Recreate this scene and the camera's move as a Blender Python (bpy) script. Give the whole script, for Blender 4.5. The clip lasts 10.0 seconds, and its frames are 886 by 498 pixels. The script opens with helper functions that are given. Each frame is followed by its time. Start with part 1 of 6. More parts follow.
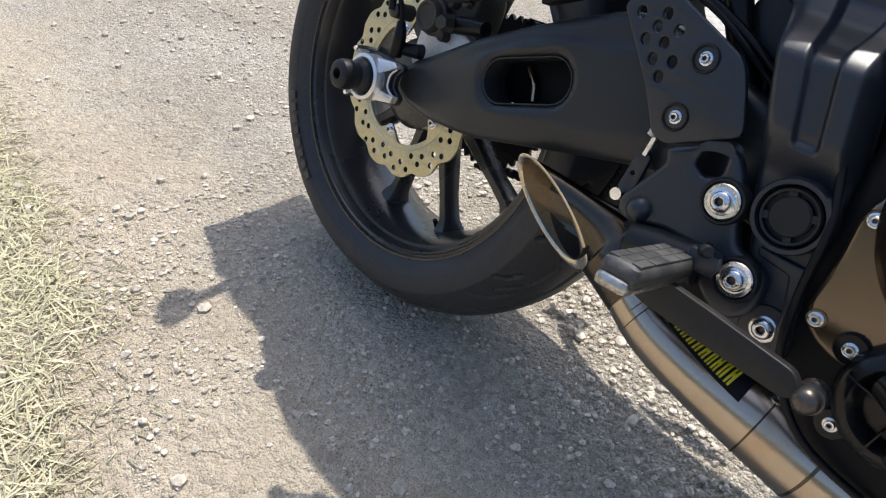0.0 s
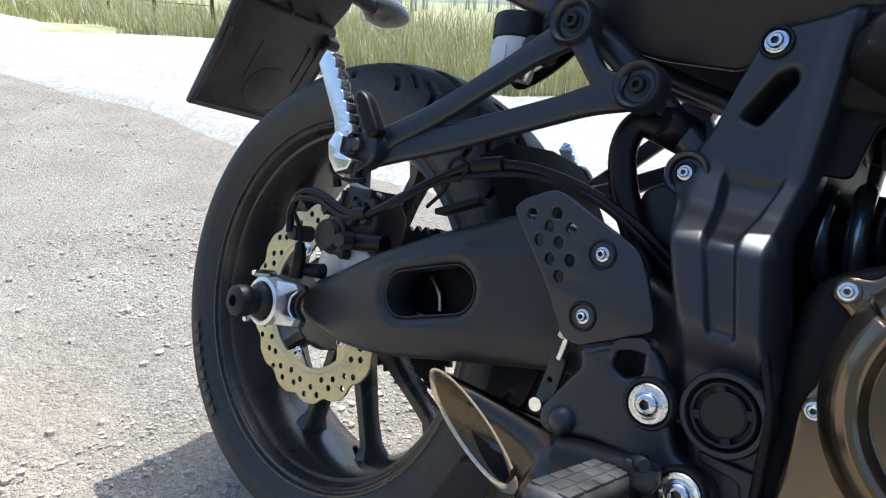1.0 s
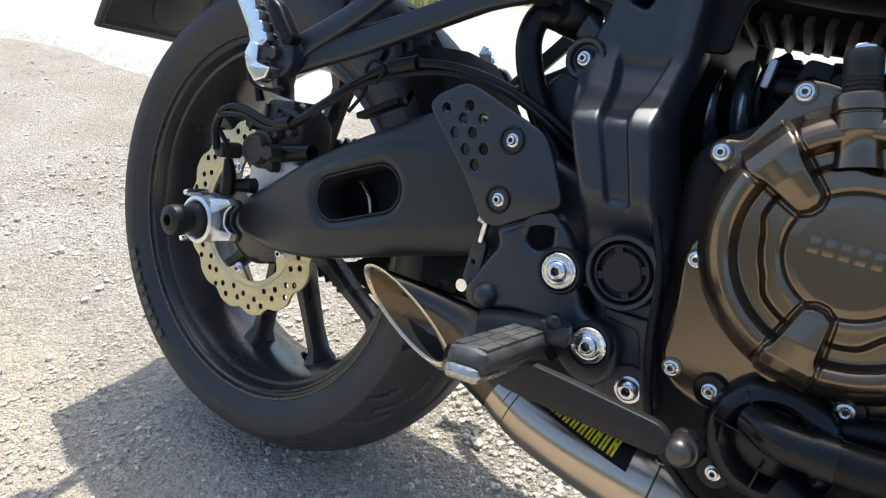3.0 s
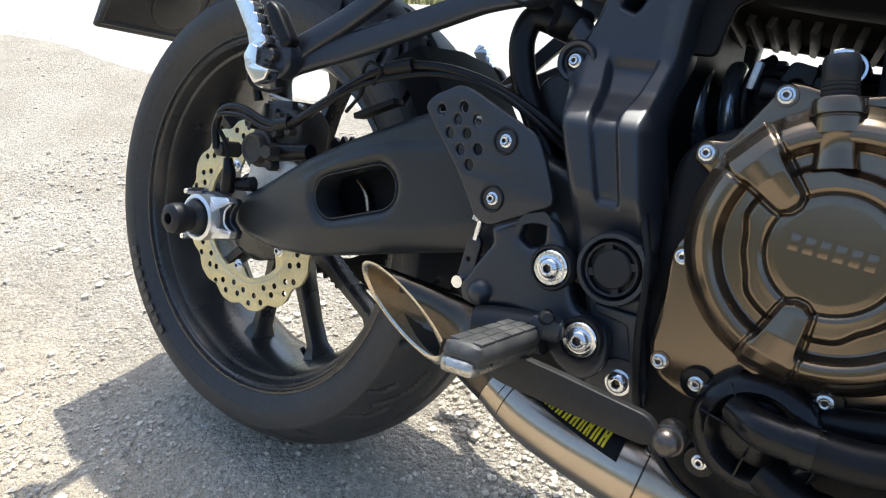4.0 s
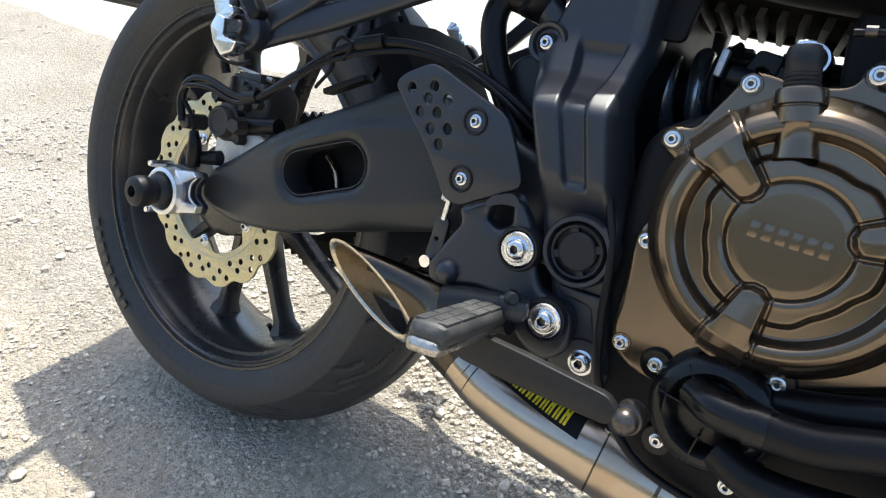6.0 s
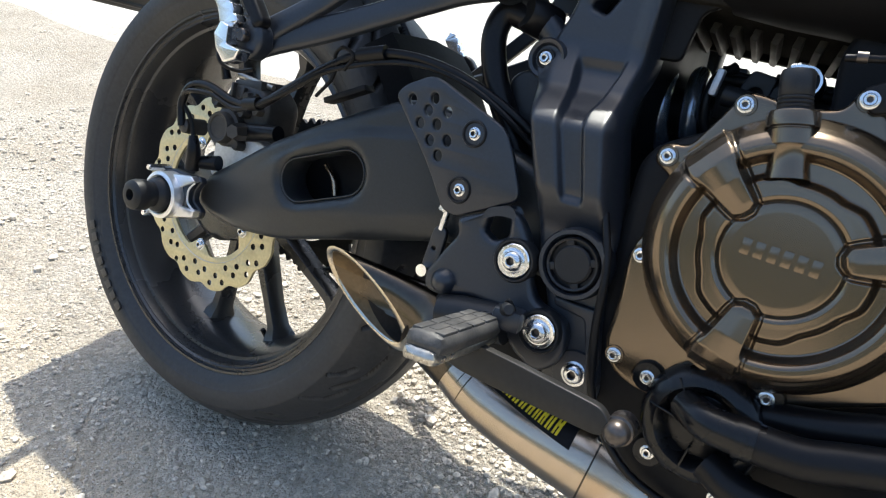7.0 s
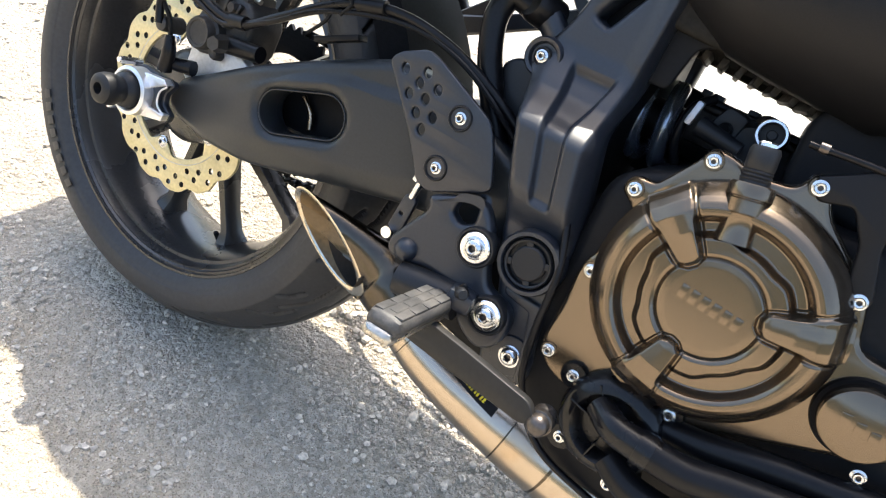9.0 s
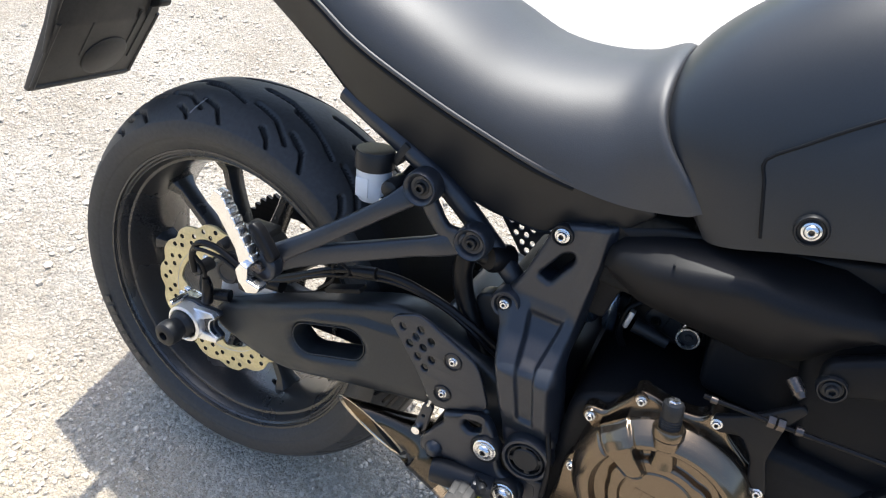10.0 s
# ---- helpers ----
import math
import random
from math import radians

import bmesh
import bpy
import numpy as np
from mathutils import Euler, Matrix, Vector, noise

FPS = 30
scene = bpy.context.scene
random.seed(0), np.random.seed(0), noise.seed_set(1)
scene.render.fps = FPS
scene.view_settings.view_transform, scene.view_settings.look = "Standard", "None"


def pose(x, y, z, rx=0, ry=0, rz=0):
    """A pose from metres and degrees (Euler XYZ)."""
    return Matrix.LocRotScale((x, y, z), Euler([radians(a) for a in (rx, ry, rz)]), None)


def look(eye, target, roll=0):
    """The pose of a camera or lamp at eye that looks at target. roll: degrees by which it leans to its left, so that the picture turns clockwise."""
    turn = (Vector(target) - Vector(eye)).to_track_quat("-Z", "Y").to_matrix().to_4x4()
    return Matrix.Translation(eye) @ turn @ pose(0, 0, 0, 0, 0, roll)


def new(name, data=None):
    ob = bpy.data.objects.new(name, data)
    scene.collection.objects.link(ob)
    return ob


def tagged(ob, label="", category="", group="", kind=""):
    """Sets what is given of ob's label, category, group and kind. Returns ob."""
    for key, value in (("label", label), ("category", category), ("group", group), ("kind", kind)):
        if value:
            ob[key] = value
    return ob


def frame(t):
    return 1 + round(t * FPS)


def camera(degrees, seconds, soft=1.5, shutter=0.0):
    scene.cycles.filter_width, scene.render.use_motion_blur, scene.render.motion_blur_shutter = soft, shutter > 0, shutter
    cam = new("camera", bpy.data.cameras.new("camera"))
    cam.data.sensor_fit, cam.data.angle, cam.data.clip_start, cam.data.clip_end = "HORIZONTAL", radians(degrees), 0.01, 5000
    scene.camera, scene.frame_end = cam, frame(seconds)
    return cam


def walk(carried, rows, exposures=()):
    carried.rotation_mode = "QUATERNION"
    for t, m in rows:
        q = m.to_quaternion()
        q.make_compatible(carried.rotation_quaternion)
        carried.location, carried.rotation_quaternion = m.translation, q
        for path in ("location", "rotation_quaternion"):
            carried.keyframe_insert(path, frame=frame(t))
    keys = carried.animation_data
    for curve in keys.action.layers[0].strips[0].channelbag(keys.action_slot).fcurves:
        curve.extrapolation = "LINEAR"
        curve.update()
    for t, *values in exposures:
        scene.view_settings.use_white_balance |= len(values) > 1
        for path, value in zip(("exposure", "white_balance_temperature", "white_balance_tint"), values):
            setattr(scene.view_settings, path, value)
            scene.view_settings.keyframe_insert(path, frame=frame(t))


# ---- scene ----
cam = camera(66.85, 10.0, soft=1.2)
# seconds, eye (x, y, z), yaw to the left of +y, pitch, lean to the left
ROWS = [
    (0.0, 0.6324, -0.6126, 0.6743, 45.50, -36.23, 6.14),
    (0.1, 0.6312, -0.5986, 0.6767, 40.66, -36.53, 7.16),
    (0.2, 0.6280, -0.5880, 0.6740, 37.16, -36.62, 8.15),
    (0.3, 0.6183, -0.5679, 0.6693, 37.77, -36.46, 7.90),
    (0.5, 0.5877, -0.5360, 0.6333, 39.70, -29.90, 7.20),
    (0.7, 0.5900, -0.5330, 0.6400, 41.00, -25.60, 6.90),
    (1.0, 0.6180, -0.5519, 0.6608, 41.35, -18.47, 2.35),
    (1.5, 0.6449, -0.5796, 0.6704, 39.87, -16.70, 1.31),
    (2.0, 0.6459, -0.5800, 0.6633, 39.47, -18.48, 0.71),
    (2.5, 0.6522, -0.5736, 0.6532, 36.65, -23.83, -0.44),
    (3.0, 0.6563, -0.5742, 0.6506, 36.00, -24.85, -0.04),
    (4.5, 0.6701, -0.5862, 0.6628, 35.14, -26.08, -0.39),
    (5.0, 0.6737, -0.5827, 0.6621, 33.67, -26.90, -0.30),
    (5.5, 0.6691, -0.5812, 0.6614, 33.23, -27.14, 0.92),
    (7.0, 0.6654, -0.5897, 0.6675, 32.10, -26.64, 3.61),
    (7.5, 0.6661, -0.5921, 0.6699, 31.84, -26.04, 3.78),
    (8.0, 0.6642, -0.5894, 0.6682, 31.59, -26.30, 4.07),
    (8.5, 0.6558, -0.5882, 0.6616, 30.14, -26.74, 5.28),
    (8.8, 0.6341, -0.5968, 0.6814, 24.53, -29.22, 16.43),
    (9.0, 0.6293, -0.5960, 0.7475, 24.08, -35.68, 17.61),
    (9.1, 0.6233, -0.6030, 0.8184, 24.00, -38.10, 16.90),
    (9.2, 0.6135, -0.6050, 0.9006, 23.67, -41.20, 16.86),
    (9.3, 0.6042, -0.6112, 0.9628, 23.41, -42.35, 16.19),
    (9.5, 0.5765, -0.6326, 1.0597, 21.65, -42.83, 13.54),
    (9.7, 0.5716, -0.6103, 1.0969, 21.32, -42.90, 8.59),
    (10.0, 0.5612, -0.5391, 1.1145, 24.34, -44.51, 4.99),
]


def eye_pose(x, y, z, yaw, pitch, lean):
    a, b = radians(yaw), radians(pitch)
    ahead = Vector((-math.sin(a) * math.cos(b), math.cos(a) * math.cos(b), math.sin(b)))
    return look((x, y, z), Vector((x, y, z)) + ahead, lean)


walk(cam, [(r[0], eye_pose(*r[1:])) for r in ROWS],
     exposures=[(0.0, 0.14, 6350, 9), (0.5, 0.18, 6200, 7), (1.0, 0.33, 5850, 7), (2.0, 0.24, 5850, 7), (2.5, 0.32, 6100, 6), (3.0, 0.48, 6200, 6), (4.5, 0.68, 6300, 5), (8.5, 0.84, 6400, 5), (8.8, 1.12, 6600, 7), (9.0, 1.38, 6850, 8), (9.3, 1.42, 6850, 8), (9.5, 1.28, 6500, 7), (10.0, 0.76, 6200, 8)])

# ---- light ----
SUN_WAY = Vector((-0.09, 0.238, 0.53)).normalized()
world = bpy.data.worlds.new("sky")
scene.world = world
world.use_nodes = True
wn = world.node_tree
sky = wn.nodes.new("ShaderNodeTexSky")
sky.sky_type, sky.sun_disc = "NISHITA", False
sky.sun_elevation = math.asin(SUN_WAY.z)
sky.sun_rotation = math.atan2(SUN_WAY.x, SUN_WAY.y)
sky.dust_density, sky.ozone_density = 2.4, 1.1
wn.nodes["Background"].inputs[1].default_value = 0.20
wn.links.new(sky.outputs[0], wn.nodes["Background"].inputs[0])
sun = new("sun", bpy.data.lights.new("sun", "SUN"))
sun.data.energy, sun.data.angle, sun.data.color = 4.1, radians(0.55), (1.0, 0.95, 0.87)
sun.matrix_world = look((0, 0, 8), Vector((0, 0, 8)) - SUN_WAY)


# ---- materials ----
def material(name, base, rough=0.5, metal=0.0, grain=60.0, grain_mix=0.25, bump=0.1, rough_var=0.1, stain=None, stain_scale=6.0,
             stain_mix=0.5, coat=0.0, spec=0.5, dark=0.6, distance=0.002):
    """Two scales of variation: fine grain, and broad stains."""
    m = bpy.data.materials.new(name)
    m.use_nodes = True
    t = m.node_tree
    b = t.nodes["Principled BSDF"]
    co = t.nodes.new("ShaderNodeTexCoord")
    fine, broad = t.nodes.new("ShaderNodeTexNoise"), t.nodes.new("ShaderNodeTexNoise")
    fine.inputs["Scale"].default_value, fine.inputs["Detail"].default_value = grain, 6.0
    broad.inputs["Scale"].default_value, broad.inputs["Detail"].default_value = stain_scale, 5.0
    for n in (fine, broad):
        t.links.new(co.outputs["Object"], n.inputs["Vector"])
    mix1, mix2 = t.nodes.new("ShaderNodeMix"), t.nodes.new("ShaderNodeMix")
    mix1.data_type = mix2.data_type = "RGBA"
    mix1.inputs[6].default_value = (*[c * dark for c in base], 1)
    mix1.inputs[7].default_value = (*[min(1, c * (2 - dark)) for c in base], 1)
    rampf = t.nodes.new("ShaderNodeMapRange")
    rampf.inputs[1].default_value, rampf.inputs[2].default_value = 0.3, 0.7
    rampf.inputs[3].default_value, rampf.inputs[4].default_value = 0.5 - grain_mix, 0.5 + grain_mix
    t.links.new(fine.outputs[0], rampf.inputs[0])
    t.links.new(rampf.outputs[0], mix1.inputs[0])
    mix2.inputs[7].default_value = (*(stain or [c * 1.3 for c in base]), 1)
    rampb = t.nodes.new("ShaderNodeMapRange")
    rampb.inputs[1].default_value, rampb.inputs[2].default_value = 0.5, 0.72
    rampb.inputs[3].default_value, rampb.inputs[4].default_value = 0.0, stain_mix
    t.links.new(broad.outputs[0], rampb.inputs[0])
    t.links.new(rampb.outputs[0], mix2.inputs[0])
    t.links.new(mix1.outputs[2], mix2.inputs[6])
    t.links.new(mix2.outputs[2], b.inputs["Base Color"])
    rr = t.nodes.new("ShaderNodeMapRange")
    rr.inputs[1].default_value, rr.inputs[2].default_value = 0.3, 0.7
    rr.inputs[3].default_value, rr.inputs[4].default_value = max(0.02, rough - rough_var), min(1, rough + rough_var)
    t.links.new(broad.outputs[0], rr.inputs[0])
    t.links.new(rr.outputs[0], b.inputs["Roughness"])
    b.inputs["Metallic"].default_value = metal
    b.inputs["Specular IOR Level"].default_value = spec
    b.inputs["Coat Weight"].default_value, b.inputs["Coat Roughness"].default_value = coat, rough
    if bump:
        bn = t.nodes.new("ShaderNodeBump")
        bn.inputs["Strength"].default_value, bn.inputs["Distance"].default_value = bump, distance
        t.links.new(fine.outputs[0], bn.inputs["Height"])
        t.links.new(bn.outputs[0], b.inputs["Normal"])
    return m


M_FELT = material("dull_black_shell", (0.024, 0.023, 0.021), 0.95, grain=200, bump=0.1, spec=0.05, rough_var=0.02)
M_HOLDER = material("dusty_black_plastic", (0.024, 0.024, 0.025), 0.5, grain=200, bump=0.05, stain=(0.075, 0.070, 0.064), stain_scale=11, stain_mix=0.6, spec=0.5)
M_GREY = material("dusty_grey_plastic", (0.045, 0.041, 0.034), 0.6, grain=300, bump=0.05, stain=(0.085, 0.072, 0.058), stain_scale=25)
M_RUBBER = material("tyre_rubber", (0.026, 0.027, 0.029), 0.56, grain=180, bump=0.2, stain=(0.046, 0.045, 0.044), stain_scale=9, stain_mix=0.45)
M_PAINT = material("satin_black_paint", (0.014, 0.0175, 0.0250), 0.37, grain=420, grain_mix=0.2, bump=0.015, stain=(0.018, 0.021, 0.028), spec=0.6, rough_var=0.05)
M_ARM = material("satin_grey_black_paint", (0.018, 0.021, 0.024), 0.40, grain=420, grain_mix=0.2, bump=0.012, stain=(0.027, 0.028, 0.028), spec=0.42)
M_RIM = material("gloss_black_rim", (0.024, 0.024, 0.025), 0.27, grain=300, grain_mix=0.2, bump=0.012, stain=(0.048, 0.045, 0.040), stain_mix=0.45, spec=0.65)
M_PLASTIC = material("matte_black_plastic", (0.012, 0.0128, 0.0148), 0.42, grain=900, bump=0.04, stain=(0.018, 0.0185, 0.020), stain_mix=0.5, spec=0.34)
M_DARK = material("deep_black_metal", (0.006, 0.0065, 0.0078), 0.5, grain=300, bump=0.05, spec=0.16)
M_HOSE = material("black_rubber_hose", (0.0060, 0.0060, 0.0070), 0.32, grain=400, bump=0.03, spec=0.22)
M_PAD = material("dusty_footrest_rubber", (0.052, 0.051, 0.050), 0.52, grain=500, bump=0.1, stain=(0.14, 0.13, 0.118), stain_scale=40, spec=0.45)
M_ALU = material("polished_aluminium", (0.88, 0.88, 0.89), 0.20, metal=1.0, grain=500, grain_mix=0.15, bump=0.01, dark=0.85, stain=(0.66, 0.66, 0.66), stain_mix=0.3)
M_STEEL = material("zinc_steel", (0.74, 0.76, 0.79), 0.22, metal=1.0, grain=500, grain_mix=0.2, bump=0.012, dark=0.8, stain=(0.45, 0.44, 0.42), stain_scale=90, stain_mix=0.4)
M_DISC = material("worn_disc_steel", (0.60, 0.54, 0.34), 0.42, metal=0.75, grain=260, grain_mix=0.3, bump=0.08, dark=0.8, stain=(0.50, 0.42, 0.24), stain_scale=25)
M_BRONZE = material("bronze_engine_paint", (0.168, 0.134, 0.099), 0.20, metal=0.92, grain=700, grain_mix=0.12, bump=0.006, dark=0.9, stain=(0.155, 0.113, 0.074), stain_mix=0.35, rough_var=0.04, spec=0.6)
M_TITAN = material("brushed_titanium", (0.47, 0.395, 0.315), 0.24, metal=1.0, grain=250, grain_mix=0.15, bump=0.008, dark=0.92, stain=(0.44, 0.29, 0.155), stain_scale=11, stain_mix=0.85, rough_var=0.06)
M_TIP = material("dark_burnt_steel", (0.092, 0.080, 0.066), 0.23, metal=1.0, grain=250, grain_mix=0.15, bump=0.006, stain=(0.18, 0.128, 0.072), stain_scale=13, stain_mix=0.6)
M_SOOT = material("heat_stained_bore", (0.12, 0.085, 0.048), 0.50, metal=0.8, grain=200, bump=0.02, stain=(0.28, 0.19, 0.09), stain_scale=14, stain_mix=0.6)
M_GOLD = material("gold_tinted_steel", (0.64, 0.58, 0.48), 0.20, metal=1.0, grain=250, grain_mix=0.15, bump=0.006, stain=(0.56, 0.42, 0.26), stain_scale=14, stain_mix=0.5)
M_GLOSS = material("gloss_black_casting", (0.0055, 0.0055, 0.0065), 0.24, grain=300, bump=0.02, stain=(0.012, 0.011, 0.010), stain_scale=30, stain_mix=0.4, spec=0.32)
M_LEVER = material("black_steel_lever", (0.016, 0.0155, 0.015), 0.5, grain=200, bump=0.04, stain=(0.034, 0.031, 0.027), stain_scale=14, stain_mix=0.5, spec=0.35)
M_SEAT = material("black_vinyl", (0.017, 0.0175, 0.020), 0.56, grain=900, grain_mix=0.3, bump=0.16, stain=(0.024, 0.024, 0.025), distance=0.001, spec=0.72, rough_var=0.04, coat=0.2)
M_SEAT.node_tree.nodes["Principled BSDF"].inputs["Coat IOR"].default_value = 1.6
M_DUCT = material("black_moulded_plastic", (0.008, 0.008, 0.009), 0.46, grain=900, bump=0.02, stain=(0.013, 0.012, 0.0115), spec=0.22)
M_TANK = material("matte_graphite_paint", (0.012, 0.0145, 0.0185), 0.42, grain=900, grain_mix=0.2, bump=0.006, stain=(0.016, 0.018, 0.022), spec=0.48, rough_var=0.04)
M_YELLOW = material("yellow_print", (0.75, 0.58, 0.02), 0.45, grain=200, bump=0.02, stain=(0.6, 0.46, 0.02))
M_RED = material("red_print", (0.55, 0.03, 0.02), 0.45, grain=200, bump=0.02)
M_TANK_PLASTIC = material("cloudy_white_plastic", (0.62, 0.65, 0.68), 0.4, grain=120, grain_mix=0.15, bump=0.03, dark=0.9, stain=(0.5, 0.53, 0.57), stain_scale=30)
M_CAST = material("cast_aluminium", (0.55, 0.57, 0.60), 0.45, metal=0.8, grain=300, bump=0.15, dark=0.8)
M_SPRING = material("blue_grey_spring", (0.34, 0.38, 0.44), 0.25, metal=0.8, grain=300, bump=0.02)
M_LENS = material("smoked_signal_lens", (0.13, 0.13, 0.13), 0.22, grain=80, bump=0.03)
M_STONE = material("limestone_pebble", (0.54, 0.475, 0.388), 0.88, grain=150, grain_mix=0.5, bump=0.5, stain=(0.60, 0.555, 0.49), stain_scale=22)
M_STRAW = material("dry_straw", (0.56, 0.51, 0.335), 0.8, grain=60, bump=0.0, stain=(0.40, 0.41, 0.20), stain_scale=4, stain_mix=0.7)
M_GRASS = material("verge_grass", (0.49, 0.48, 0.25), 0.8, grain=3, grain_mix=0.25, bump=0.0, stain=(0.70, 0.62, 0.42), stain_scale=0.6, stain_mix=0.8)
M_POST = material("dark_fence_steel", (0.05, 0.05, 0.05), 0.7, grain=40, bump=0.1)
M_GALV = material("galvanised_steel", (0.42, 0.44, 0.47), 0.55, metal=0.4, grain=20, bump=0.05)
M_SAND = material("pale_sand", (0.62, 0.52, 0.38), 0.95, grain=25, grain_mix=0.4, bump=0.5, distance=0.05)
# leaf colour paled: the haze of the distance is put into it
M_BUSH = material("hazed_leaves", (0.22, 0.255, 0.185), 0.9, grain=0.15, grain_mix=0.5, bump=0.0, stain=(0.30, 0.35, 0.25), stain_scale=0.05)

M_MEADOW = material("dry_meadow", (0.40, 0.39, 0.19), 0.95, grain=3, grain_mix=0.5, bump=0.0, stain=(0.50, 0.46, 0.28), stain_scale=0.15, stain_mix=0.8)
# near black that puts the dark of drilled holes and deep bore into colour
M_HOLE = material("dark_bore", (0.030, 0.026, 0.022), 0.8, grain=300, bump=0.05, spec=0.2)
M_BRUSHED = material("brushed_silver", (0.86, 0.86, 0.87), 0.40, metal=0.9, grain=400, grain_mix=0.15, bump=0.02, dark=0.9, stain=(0.7, 0.7, 0.7), stain_mix=0.3)
M_CALIPER = material("dusty_black_casting", (0.030, 0.029, 0.028), 0.50, grain=220, bump=0.15, stain=(0.066, 0.061, 0.054), stain_scale=30, stain_mix=0.55, spec=0.45)
M_GUARD = material("dull_black_plastic", (0.010, 0.010, 0.0105), 0.7, grain=300, bump=0.05, stain=(0.016, 0.015, 0.014), spec=0.10)
# tread rubber darkened for the grooves: their shade is put into the colour
M_GROOVE_SHADE = material("shaded_groove_rubber", (0.009, 0.009, 0.010), 0.6, grain=180, bump=0.1, spec=0.3)
M_LETTER = material("moulded_rubber", (0.036, 0.036, 0.037), 0.45, grain=180, bump=0.1, stain=(0.055, 0.053, 0.050))
# colour of the unseen slope, kept low to darken what metal reflects
M_UNSEEN_SLOPE = material("unseen_slope_dark", (0.060, 0.066, 0.050), 0.9, grain=0.15, grain_mix=0.5, bump=0.0, stain=(0.085, 0.090, 0.062), stain_scale=0.05)
M_CHALK = material("rubbed_rubber", (0.20, 0.20, 0.20), 0.8, grain=220, grain_mix=0.5, bump=0.2, dark=0.3, stain=(0.06, 0.06, 0.06), stain_scale=60, stain_mix=0.9)
M_DULL = material("scuffed_steel", (0.46, 0.44, 0.40), 0.34, metal=0.9, grain=300, bump=0.06, stain=(0.24, 0.21, 0.17), stain_scale=50, stain_mix=0.6)
M_KNOB = material("dull_dark_steel", (0.095, 0.085, 0.08), 0.32, metal=0.8, grain=300, bump=0.02, stain=(0.17, 0.13, 0.10), stain_scale=60)


def vary(mat, amount=0.35):
    """Each loose island of the mesh takes a lightness of its own."""
    t = mat.node_tree
    b = t.nodes["Principled BSDF"]
    src = b.inputs["Base Color"].links[0].from_socket
    geo, hsv = t.nodes.new("ShaderNodeNewGeometry"), t.nodes.new("ShaderNodeHueSaturation")
    mr = t.nodes.new("ShaderNodeMapRange")
    mr.inputs[3].default_value, mr.inputs[4].default_value = 1 - amount, 1 + amount
    t.links.new(geo.outputs["Random Per Island"], mr.inputs[0])
    t.links.new(mr.outputs[0], hsv.inputs["Value"])
    t.links.new(src, hsv.inputs["Color"])
    t.links.new(hsv.outputs[0], b.inputs["Base Color"])


for mm, am in ((M_STONE, 0.35), (M_STRAW, 0.35), (M_GRASS, 0.3), (M_BUSH, 0.3)):
    vary(mm, am)


